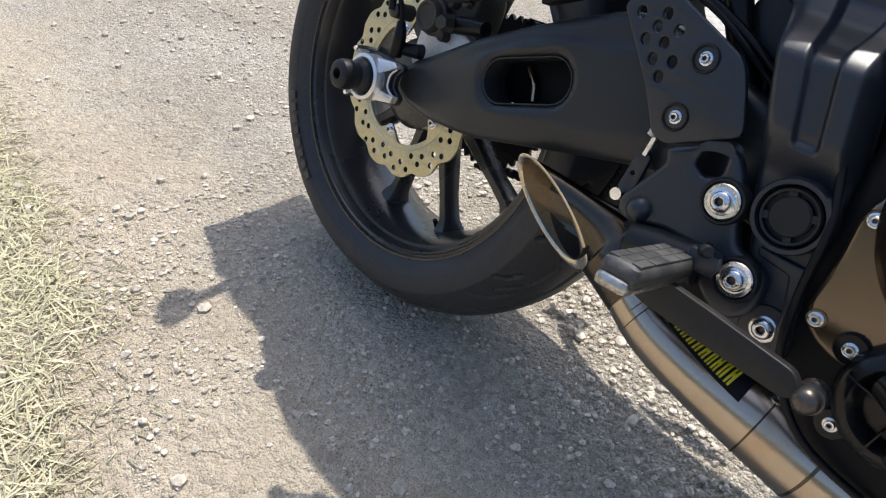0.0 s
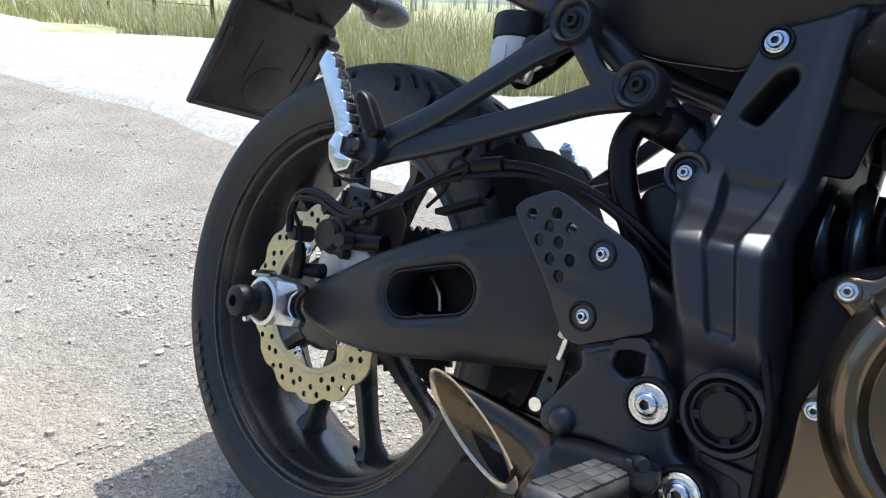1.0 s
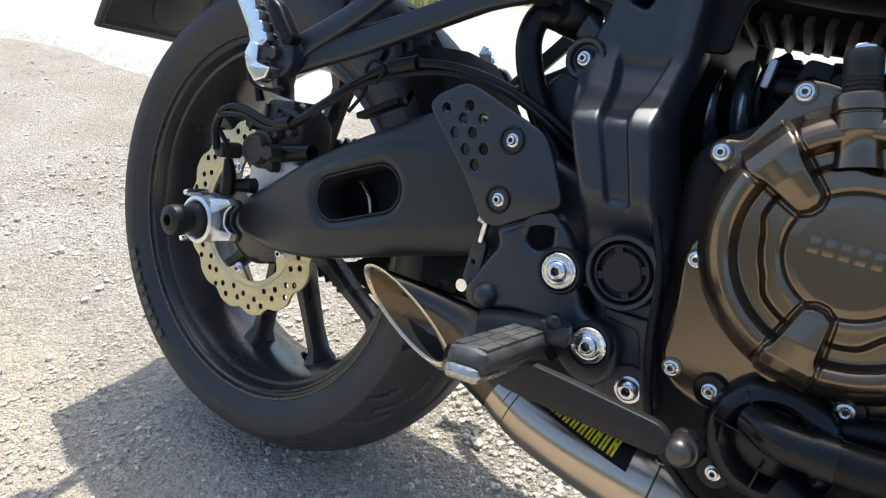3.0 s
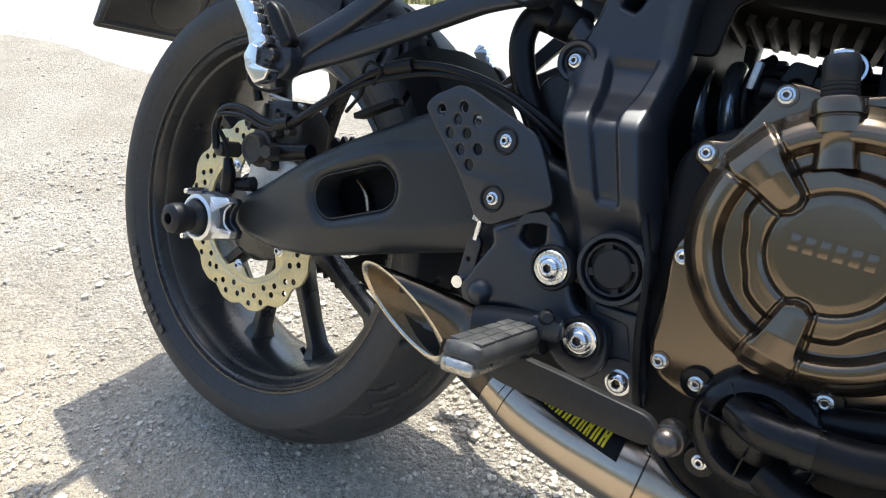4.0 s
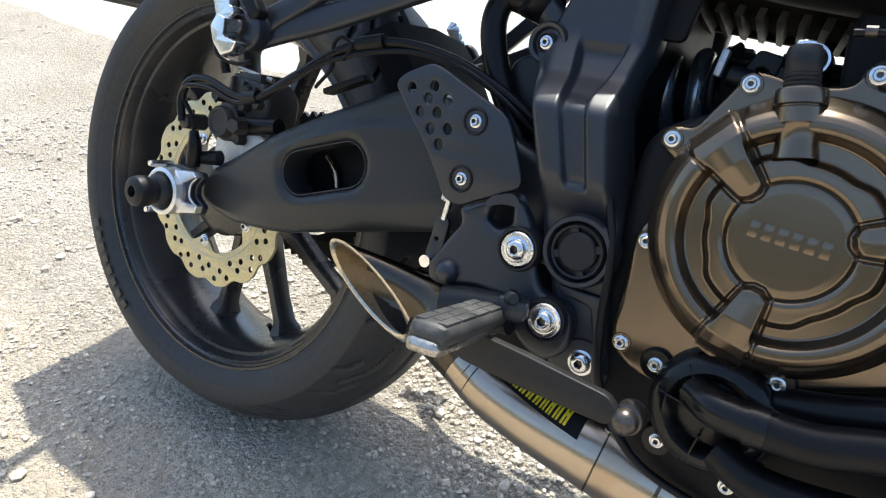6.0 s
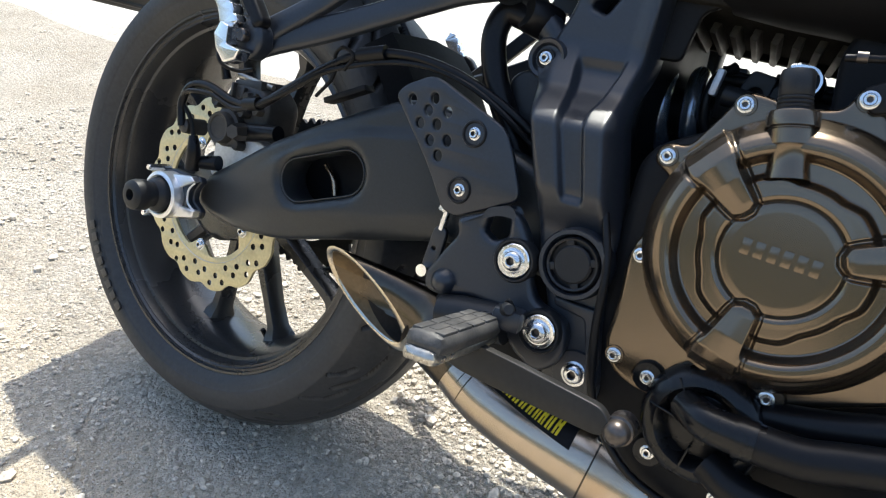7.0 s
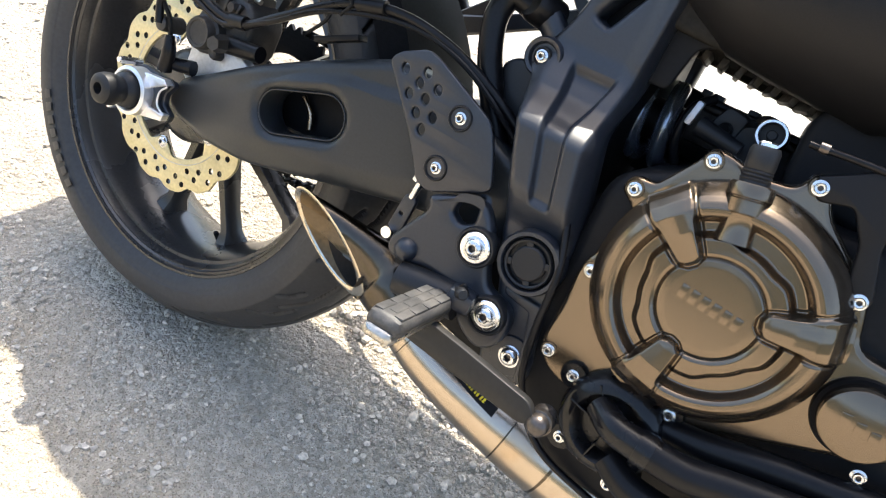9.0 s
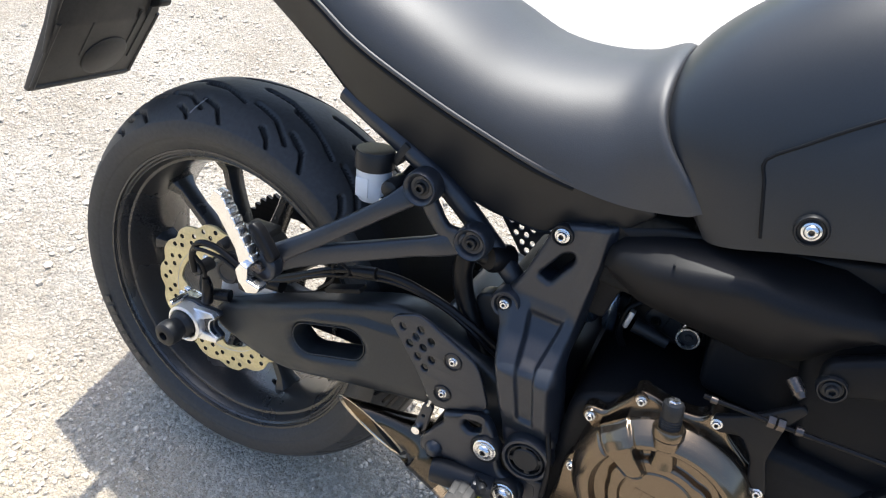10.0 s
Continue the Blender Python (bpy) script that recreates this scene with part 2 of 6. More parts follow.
def ground_material(name, base, pale, dark, size, bump, depth, dirt=None):
    """Packed grit: pebbles of two sizes, pale dust patches and dark specks; towards -y it may pass into smooth cracked dirt."""
    m = bpy.data.materials.new(name)
    m.use_nodes = True
    t = m.node_tree
    b = t.nodes["Principled BSDF"]
    co = t.nodes.new("ShaderNodeTexCoord")

    def tex(kind, scale, detail=6.0):
        n = t.nodes.new("ShaderNodeTex" + kind)
        n.inputs["Scale"].default_value = scale
        if kind == "Noise":
            n.inputs["Detail"].default_value = detail
        t.links.new(co.outputs["Object"], n.inputs["Vector"])
        return n

    def span(src, a, c, lo=0.0, hi=1.0):
        n = t.nodes.new("ShaderNodeMapRange")
        for k, v in zip((1, 2, 3, 4), (a, c, lo, hi)):
            n.inputs[k].default_value = v
        t.links.new(src, n.inputs[0])
        return n.outputs[0]

    def blend_of(factor, one, two):
        n = t.nodes.new("ShaderNodeMix")
        n.data_type = "RGBA"
        for k, v in ((0, factor), (6, one), (7, two)):
            if isinstance(v, tuple):
                n.inputs[k].default_value = (*v, 1)
            else:
                t.links.new(v, n.inputs[k])
        return n.outputs[2]

    def sums(op, one, two, three=None):
        n = t.nodes.new("ShaderNodeMath")
        n.operation = op
        for k, v in enumerate((one, two, three)):
            if isinstance(v, (int, float)):
                n.inputs[k].default_value = v
            elif v is not None:
                t.links.new(v, n.inputs[k])
        return n.outputs[0]

    v1, v2 = tex("Voronoi", size), tex("Voronoi", size * 2.7)
    n1, n2, n3 = tex("Noise", 2.2, 8), tex("Noise", size * 3, 8), tex("Noise", 5.5, 5)
    tone = blend_of(span(n1.outputs[0], 0.38, 0.66), base, pale)
    # each grain a tone of its own
    sep, hs = t.nodes.new("ShaderNodeSeparateColor"), t.nodes.new("ShaderNodeHueSaturation")
    t.links.new(v1.outputs["Color"], sep.inputs[0])
    t.links.new(span(sep.outputs[0], 0, 1, 0.74, 1.18), hs.inputs["Value"])
    t.links.new(tone, hs.inputs["Color"])
    tone = hs.outputs[0]
    relief = sums("MULTIPLY_ADD", v2.outputs["Distance"], 0.45, v1.outputs["Distance"])
    relief = sums("MULTIPLY_ADD", n2.outputs[0], -0.6, relief)
    if dirt:
        # smooth trodden earth with fine grains and hairline cracks
        xyz, bent = t.nodes.new("ShaderNodeSeparateXYZ"), t.nodes.new("ShaderNodeMix")
        t.links.new(co.outputs["Object"], xyz.inputs[0])
        edge = sums("MULTIPLY_ADD", n3.outputs[0], 0.50, xyz.outputs[1])
        edge = sums("MULTIPLY_ADD", n1.outputs[0], 0.30, edge)
        stony = span(edge, 0.02, 0.30, 0.50, 1.0)
        grains = tex("Noise", 420, 4)
        crumbs = tex("Voronoi", 260)
        bent.data_type = "VECTOR"
        bent.inputs[0].default_value = 0.10
        t.links.new(co.outputs["Object"], bent.inputs[4])
        wobble = tex("Noise", 9, 4)
        t.links.new(wobble.outputs["Color"], bent.inputs[5])
        cells = tex("Voronoi", 5.2)
        cells.feature = "DISTANCE_TO_EDGE"
        t.links.new(bent.outputs[1], cells.inputs["Vector"])
        crack = sums("MULTIPLY", span(cells.outputs["Distance"], 0.004, 0.012, 1.0, 0.0), span(n3.outputs[0], 0.52, 0.60))
        crack = sums("MULTIPLY", crack, span(stony, 0.50, 0.75, 1.0, 0.0))
        soil = blend_of(span(n3.outputs[0], 0.35, 0.65), tuple(c * 0.90 for c in dirt), dirt)
        soil = blend_of(span(grains.outputs[0], 0.42, 0.60, 0.0, 0.35), soil, tuple(min(0.8, c * 1.25) for c in dirt))
        tone = blend_of(stony, soil, tone)
        tone = blend_of(sums("MULTIPLY", crack, 0.75), tone, tuple(c * 0.35 for c in dirt))
        low = sums("MULTIPLY_ADD", crumbs.outputs["Distance"], 0.40, sums("MULTIPLY", grains.outputs[0], -0.9))
        low = sums("MULTIPLY_ADD", crack, 0.6, low)
        pick = t.nodes.new("ShaderNodeMix")
        for k, v in ((0, stony), (2, low), (3, relief)):
            t.links.new(v, pick.inputs[k])
        relief = pick.outputs[0]
    if dirt:
        # clods and hollows a hand wide, with coarse crumbs
        clods, lumps = tex("Noise", 48, 5), tex("Voronoi", 85)
        relief = sums("MULTIPLY_ADD", clods.outputs[0], -1.5, relief)
        relief = sums("MULTIPLY_ADD", lumps.outputs["Distance"], 0.30, relief)
        tone = blend_of(span(clods.outputs[0], 0.50, 0.64, 0.0, 0.30), tone, tuple(c * 0.72 for c in dirt))
    tone = blend_of(span(n2.outputs[0], 0.53, 0.68, 0.0, 0.8), tone, dark)
    t.links.new(tone, b.inputs["Base Color"])
    b.inputs["Roughness"].default_value = 0.93
    b.inputs["Specular IOR Level"].default_value = 0.1
    bn = t.nodes.new("ShaderNodeBump")
    bn.invert = True
    bn.inputs["Strength"].default_value, bn.inputs["Distance"].default_value = bump, depth
    t.links.new(relief, bn.inputs["Height"])
    t.links.new(bn.outputs[0], b.inputs["Normal"])
    return m


M_GROUND = ground_material("packed_gravel", (0.490, 0.432, 0.352), (0.60, 0.545, 0.46), (0.19, 0.150, 0.108), 150, 1.0, 0.0070, dirt=(0.595, 0.485, 0.345))
M_ROAD = ground_material("dusty_pale_road", (0.465, 0.437, 0.385), (0.56, 0.535, 0.48), (0.38, 0.355, 0.315), 60, 0.3, 0.003)


# ---- mesh helpers ----
def finish(ob_name, bm, mat, parent=None, label="", angle=38):
    me = bpy.data.meshes.new(ob_name)
    bmesh.ops.recalc_face_normals(bm, faces=bm.faces)
    bm.to_mesh(me)
    bm.free()
    for p in me.polygons:
        p.use_smooth = True
    me.set_sharp_from_angle(angle=radians(angle))
    me.materials.append(mat)
    ob = new(ob_name, me)
    if parent is not None:
        ob.parent = parent
    if label:
        tagged(ob, label)
    return ob


def part(name, bm, mat, parent, label="", angle=38):
    return finish(name, bm, mat, parent, label, angle)


def rounded(pts, r, n=4):
    """A polygon with its corners rounded by about r."""
    out = []
    k = len(pts)
    for i in range(k):
        p, a, b = Vector(pts[i]), Vector(pts[i - 1]), Vector(pts[(i + 1) % k])
        u, v = (a - p), (b - p)
        d = min(r, u.length * 0.45, v.length * 0.45)
        s, e = p + u.normalized() * d, p + v.normalized() * d
        for j in range(n + 1):
            w = j / n
            out.append(tuple(s * (1 - w) ** 2 + p * 2 * w * (1 - w) + e * w ** 2))
    return out


def plate(outline, y0, y1, bevel=0.003, holes=(), corner=0.006, bres=2):
    """A slab cut to an outline in x and z, from y0 to y1, with rounded edges and with holes."""
    cu = bpy.data.curves.new("outline", "CURVE")
    cu.dimensions, cu.fill_mode = "2D", "BOTH"
    cu.extrude, cu.bevel_depth, cu.bevel_resolution, cu.offset = abs(y1 - y0) / 2 - bevel, bevel, bres, -bevel
    for loop in (rounded(outline, corner), *holes):
        sp = cu.splines.new("POLY")
        sp.points.add(len(loop) - 1)
        for q, (x, z) in zip(sp.points, loop):
            q.co = (x, z, 0, 1)
        sp.use_cyclic_u = True
    ob = bpy.data.objects.new("outline", cu)
    scene.collection.objects.link(ob)
    bpy.context.view_layer.update()
    me = ob.evaluated_get(bpy.context.evaluated_depsgraph_get()).to_mesh()
    bm = bmesh.new()
    bm.from_mesh(me)
    bpy.data.objects.remove(ob)
    bpy.data.curves.remove(cu)
    mid = (y0 + y1) / 2
    for v in bm.verts:
        x, y, z = v.co
        v.co = (x, mid - z, y)
    bmesh.ops.remove_doubles(bm, verts=bm.verts, dist=1e-5)
    return bm


def circle(cx, cz, r, n=20, sx=1.0, turn=0.0):
    a = radians(turn)
    return [(cx + r * sx * math.cos(t) * math.cos(a) - r * math.sin(t) * math.sin(a),
             cz + r * sx * math.cos(t) * math.sin(a) + r * math.sin(t) * math.cos(a)) for t in [2 * math.pi * i / n for i in range(n)]]


def frame_of(axis):
    w = Vector(axis).normalized()
    u = w.orthogonal().normalized() if abs(w.y) < 0.99 else Vector((1, 0, 0))
    v = w.cross(u)
    return u, v, w


def lathe(profile, centre, axis=(0, -1, 0), seg=48, bm=None):
    """Turns (radius, height along the axis) about an axis through centre."""
    bm = bm or bmesh.new()
    u, v, w = frame_of(axis)
    c = Vector(centre)
    rings = []
    for r, h in profile:
        if r < 1e-6:
            rings.append([bm.verts.new(c + w * h)])
        else:
            rings.append([bm.verts.new(c + w * h + (u * math.cos(t) + v * math.sin(t)) * r) for t in [2 * math.pi * i / seg for i in range(seg)]])
    for a, b in zip(rings, rings[1:]):
        for i in range(seg):
            j = (i + 1) % seg
            if len(a) == 1 and len(b) == 1:
                continue
            if len(a) == 1:
                bm.faces.new((a[0], b[i], b[j]))
            elif len(b) == 1:
                bm.faces.new((a[i], a[j], b[0]))
            else:
                bm.faces.new((a[i], a[j], b[j], b[i]))
    return bm


def spline(pts, n=6):
    """A smooth line through points."""
    p = [Vector(q) for q in pts]
    p = [p[0] * 2 - p[1]] + p + [p[-1] * 2 - p[-2]]
    out = []
    for i in range(1, len(p) - 2):
        for j in range(n):
            t = j / n
            a, b, c, d = p[i - 1:i + 3]
            out.append(0.5 * (2 * b + (c - a) * t + (2 * a - 5 * b + 4 * c - d) * t * t + (3 * b - a - 3 * c + d) * t ** 3))
    out.append(p[-2])
    return out


def tube(pts, r, seg=12, n=6, bm=None, flat=1.0, caps=True):
    """A round (or flattened) bar along a smooth line; r is one radius or one for each point."""
    bm = bm or bmesh.new()
    line = spline(pts, n)
    m = len(pts)
    rad = [r] * m if isinstance(r, (int, float)) else list(r)
    side = None
    rings = []
    for i, p in enumerate(line):
        q = min(i / n, m - 1.0001)
        k = int(q)
        rr = rad[k] * (1 - q + k) + rad[min(k + 1, m - 1)] * (q - k)
        d = (line[min(i + 1, len(line) - 1)] - line[max(i - 1, 0)]).normalized()
        if side is None:
            side = d.cross(Vector((0, 1, 0)))
            side = side if side.length > 0.1 else d.cross(Vector((1, 0, 0)))
        side = (side - d * side.dot(d)).normalized()
        o = d.cross(side)
        rings.append([bm.verts.new(p + side * rr * math.cos(t) + o * rr * flat * math.sin(t)) for t in [2 * math.pi * j / seg for j in range(seg)]])
    for a, b in zip(rings, rings[1:]):
        for j in range(seg):
            bm.faces.new((a[j], a[(j + 1) % seg], b[(j + 1) % seg], b[j]))
    if caps:
        bm.faces.new(rings[0])
        bm.faces.new(rings[-1])
    return bm


def block(centre, size, bevel=0.002, turn=(0, 0, 0), bm=None):
    own = bmesh.new()
    bmesh.ops.create_cube(own, size=1.0)
    bmesh.ops.scale(own, vec=size, verts=own.verts)
    if bevel:
        bmesh.ops.bevel(own, geom=own.edges[:], offset=bevel, segments=2, affect="EDGES", profile=0.6)
    bmesh.ops.transform(own, matrix=pose(*centre, *turn), verts=own.verts)
    if bm is None:
        return own
    return merge(bm, own)


def merge(bm, other):
    me = bpy.data.meshes.new("tmp")
    other.to_mesh(me)
    other.free()
    bm.from_mesh(me)
    bpy.data.meshes.remove(me)
    return bm


def loft(rings, close_ends=True):
    """Skin over rings of points, all of one count."""
    bm = bmesh.new()
    vs = [[bm.verts.new(p) for p in ring] for ring in rings]
    k = len(vs[0])
    for a, b in zip(vs, vs[1:]):
        for i in range(k):
            bm.faces.new((a[i], a[(i + 1) % k], b[(i + 1) % k], b[i]))
    if close_ends:
        bm.faces.new(vs[0])
        bm.faces.new(vs[-1])
    return bm


def bar(rows, thick, n=6):
    """A flat forged bar: rows of (x, y, z, half width), its width in x and z, its thickness across."""
    line = spline([r[:3] for r in rows], n)
    half = [v.x for v in spline([(r[3], 0, 0) for r in rows], n)]
    rings = []
    for i, p in enumerate(line):
        d = line[min(i + 1, len(line) - 1)] - line[max(i - 1, 0)]
        q = Vector((-d.z, 0, d.x)).normalized()
        w, t = half[i], thick / 2
        rings.append([p + q * w * a + Vector((0, t * b, 0)) for a, b in ((-1, -0.45), (-0.9, -0.8), (-0.7, -1), (0, -1), (0.7, -1), (0.9, -0.8), (1, -0.45), (1, 0.6), (0.8, 1), (-0.8, 1), (-1, 0.6))])
    return loft(rings)


def dice(bm, xs, zs):
    """Cuts a mesh along lines of equal x and of equal z."""
    for k, cuts in ((0, xs), (2, zs)):
        for c in cuts:
            co, no = Vector((0, 0, 0)), Vector((0, 0, 0))
            co[k], no[k] = c, 1.0
            bmesh.ops.bisect_plane(bm, geom=bm.verts[:] + bm.edges[:] + bm.faces[:], dist=1e-6, plane_co=co, plane_no=no)
    return bm


def ease(a, b, v):
    k = max(0.0, min(1.0, (v - a) / (b - a)))
    return k * k * (3 - 2 * k)


def along(v, table):
    """Straight steps through (v, value) rows."""
    return float(np.interp(v, [r[0] for r in table], [r[1] for r in table]))


# a socket screw of radius 1 that looks towards -y, and its cupped washer
def screw_mesh(name, rings, mat, socket=None):
    bm = bmesh.new()
    seg = 24
    vs = []
    for r, h, hexed in rings:
        if r == 0:
            vs.append([bm.verts.new((0, -h, 0))])
            continue
        ring = []
        for i in range(seg):
            t = 2 * math.pi * i / seg
            k = r
            if hexed:
                s = (t % (math.pi / 3)) - math.pi / 6
                k = r * math.cos(math.pi / 6) / math.cos(s)
            ring.append(bm.verts.new((k * math.cos(t), -h, k * math.sin(t))))
        vs.append(ring)
    for a, b in zip(vs, vs[1:]):
        for i in range(seg):
            j = (i + 1) % seg
            fc = bm.faces.new((a[i], a[j], b[j], b[i]) if len(b) > 1 else (a[i], a[j], b[0]))
            # socket faces take a darker material: the shade of the recess as colour
            fc.material_index = 1 if socket and (len(b) == 1 or b is vs[-2]) else 0
    bmesh.ops.recalc_face_normals(bm, faces=bm.faces)
    me = bpy.data.meshes.new(name)
    bm.to_mesh(me)
    bm.free()
    for p in me.polygons:
        p.use_smooth = True
    me.set_sharp_from_angle(angle=radians(40))
    me.materials.append(mat)
    if socket:
        me.materials.append(socket)
    return me


CAP = [(1.45, -0.3, 0), (1.45, 0.12, 0), (1.3, 0.2, 0), (1.0, 0.22, 0), (1.0, 0.85, 0), (0.88, 1.0, 0), (0.62, 1.0, 0), (0.55, 0.95, 1), (0.52, 0.3, 1), (0, 0.3, 0)]
DOME = [(1.25, -0.3, 0), (1.25, 0.1, 0), (1.15, 0.16, 0), (1.0, 0.18, 0), (0.92, 0.42, 0), (0.72, 0.62, 0), (0.5, 0.7, 0), (0.44, 0.66, 1), (0.40, 0.2, 1), (0, 0.2, 0)]
ME_CAP = screw_mesh("screw", CAP, M_STEEL, M_KNOB)
ME_DOME = screw_mesh("screw", DOME, M_STEEL, M_KNOB)
ME_BLACK = screw_mesh("screw", CAP, M_PLASTIC)
WASHER = [(1.0, -0.4, 0), (1.0, 0.12, 0), (0.93, 0.2, 0), (0.72, 0.2, 0), (0.66, 0.08, 0), (0.3, 0.05, 0), (0, 0.05, 0)]
ME_WASHER = screw_mesh("washer", WASHER, M_ALU)
CUP = [(1.0, -0.5, 0), (1.0, 0.1, 0), (0.93, 0.22, 0), (0.84, 0.22, 0), (0.74, 0.0, 0), (0.3, -0.05, 0), (0, -0.05, 0)]
ME_CUP = screw_mesh("cup", CUP, M_PLASTIC)


def stud(parent, x, y, z, r, me=ME_CAP, turn=0.0):
    ob = new(me.name.split(".")[0], me)
    ob.parent = parent
    ob.matrix_basis = pose(x, y, z, 0, turn, 0) @ Matrix.Scale(r, 4)
    return ob


# ---- the ground ----
def rise(x, y):
    """Level about the motorcycle, climbing gently to the verge and beyond."""
    d = math.hypot(x - 0.6, y + 0.6)
    return 0.030 * max(0.0, d - 3.0) if d < 150 else 0.030 * 147 + 0.004 * (d - 150)


def road_near(x):
    return along(x, ((-9, 1.15), (-5.6, 1.27), (-3.8, 1.37), (-2.4, 1.31), (-1, 1.30)))


FAR_EDGE = ((-60, -14), (-13, -2.0), (-11.4, 2.4), (-11.0, 4.3), (-9.9, 5.5), (-4.65, 3.62), (-2.75, 4.05), (-2.4, 4.7), (4, 7.5))


def road_far(x):
    return along(x, FAR_EDGE)


def steps(lo, hi, fine_lo, fine_hi, step, growth):
    out = [fine_lo + step * i for i in range(int(round((fine_hi - fine_lo) / step)) + 1)]
    s = step
    while out[-1] < hi:
        s *= growth
        out.append(out[-1] + s)
    s = step
    while out[0] > lo:
        s *= growth
        out.insert(0, out[0] - s)
    return out


def sheet(xs, ys, height):
    verts = [(x, y, height(x, y)) for y in ys for x in xs]
    k = len(xs)
    faces = [(j * k + i, j * k + i + 1, (j + 1) * k + i + 1, (j + 1) * k + i) for j in range(len(ys) - 1) for i in range(k - 1)]
    return verts, faces


def grit(x, y):
    near = max(0.0, 1 - max(0.0, math.hypot(x, y) - 1.0) / 2.5)
    h = 0.012 * noise.noise((x * 1.3, y * 1.3, 4.0)) + 0.005 * noise.noise((x * 6, y * 6, 1.0))
    h += near * (0.0035 * noise.noise((x * 28, y * 28, 2.0)) + 0.003 * noise.noise((x * 75, y * 75, 3.0)))
    flat = min(1.0, max(0.15, math.hypot(x, y + 0.05) / 0.5))
    return rise(x, y) + h * flat - 0.002


def make_ground():
    xs = steps(-420, 300, -0.95, 0.75, 0.008, 1.07)
    ys = steps(-120, 420, -0.72, 0.5, 0.008, 1.07)
    verts, faces = sheet(xs, ys, grit)
    me = bpy.data.meshes.new("ground")
    me.from_pydata(verts, [], faces)
    for p in me.polygons:
        p.use_smooth = True
    me.materials.append(M_GROUND)
    tagged(new("ground", me), "pale packed gravel ground strewn with small stones", "ground", kind="structure")


make_ground()


def make_road():
    xs = steps(-60, 40, -8, 4, 0.25, 1.12)
    rows = []
    for x in xs:
        a, b = road_near(x) + 0.10 * noise.noise((x * 0.9, 0, 0)) + 0.04 * noise.noise((x * 5, 0, 0)), max(road_near(x) + (1.0 if x > -1.5 else 0.02), road_far(x))
        rows.append([(x, a + (b - a) * i / 16) for i in range(17)])
    verts = [(x, y, rise(x, y) + (0.035 if i else -0.03)) for r in rows for i, (x, y) in enumerate(r)]
    k = 17
    faces = [(j * k + i, (j + 1) * k + i, (j + 1) * k + i + 1, j * k + i + 1) for j in range(len(xs) - 1) for i in range(k - 1)]
    me = bpy.data.meshes.new("road")
    me.from_pydata(verts, [], faces)
    for p in me.polygons:
        p.use_smooth = True
    me.materials.append(M_ROAD)
    tagged(new("road", me), "sun-bleached pale dusty road surface", "road", kind="structure")


make_road()


def make_meadow():
    xs = steps(-300, 120, -20, 4, 1.0, 1.1)
    rows = []
    for x in xs:
        a = road_far(x) + 0.12 * noise.noise((x * 1.1, 3, 0))
        rows.append([(x, a + 260 * (i / 14) ** 2.2) for i in range(15)])
    verts = [(x, y, rise(x, y) + (0.06 if i else -0.02) + (0.012 * max(0, y - 60) if y > 60 else 0)) for r in rows for i, (x, y) in enumerate(r)]
    k = 15
    faces = [(j * k + i, (j + 1) * k + i, (j + 1) * k + i + 1, j * k + i + 1) for j in range(len(xs) - 1) for i in range(k - 1)]
    me = bpy.data.meshes.new("meadow")
    me.from_pydata(verts, [], faces)
    for p in me.polygons:
        p.use_smooth = True
    me.materials.append(M_MEADOW)
    tagged(new("meadow", me), "pale dry grassland rising beyond the road", "meadow", kind="structure")


make_meadow()


# ---- the motorcycle, in its own axes: x ahead, y to its left, z up, leaning on its stand ----
LEAN = 16.45
bike = new("motorcycle")
bike.matrix_world = pose(0, -0.0892, 0.0035, -LEAN, 0, 0)
tagged(bike, "matte black naked motorcycle leaning on gravel", "motorcycle")
AX = (0, 0, 0.315)


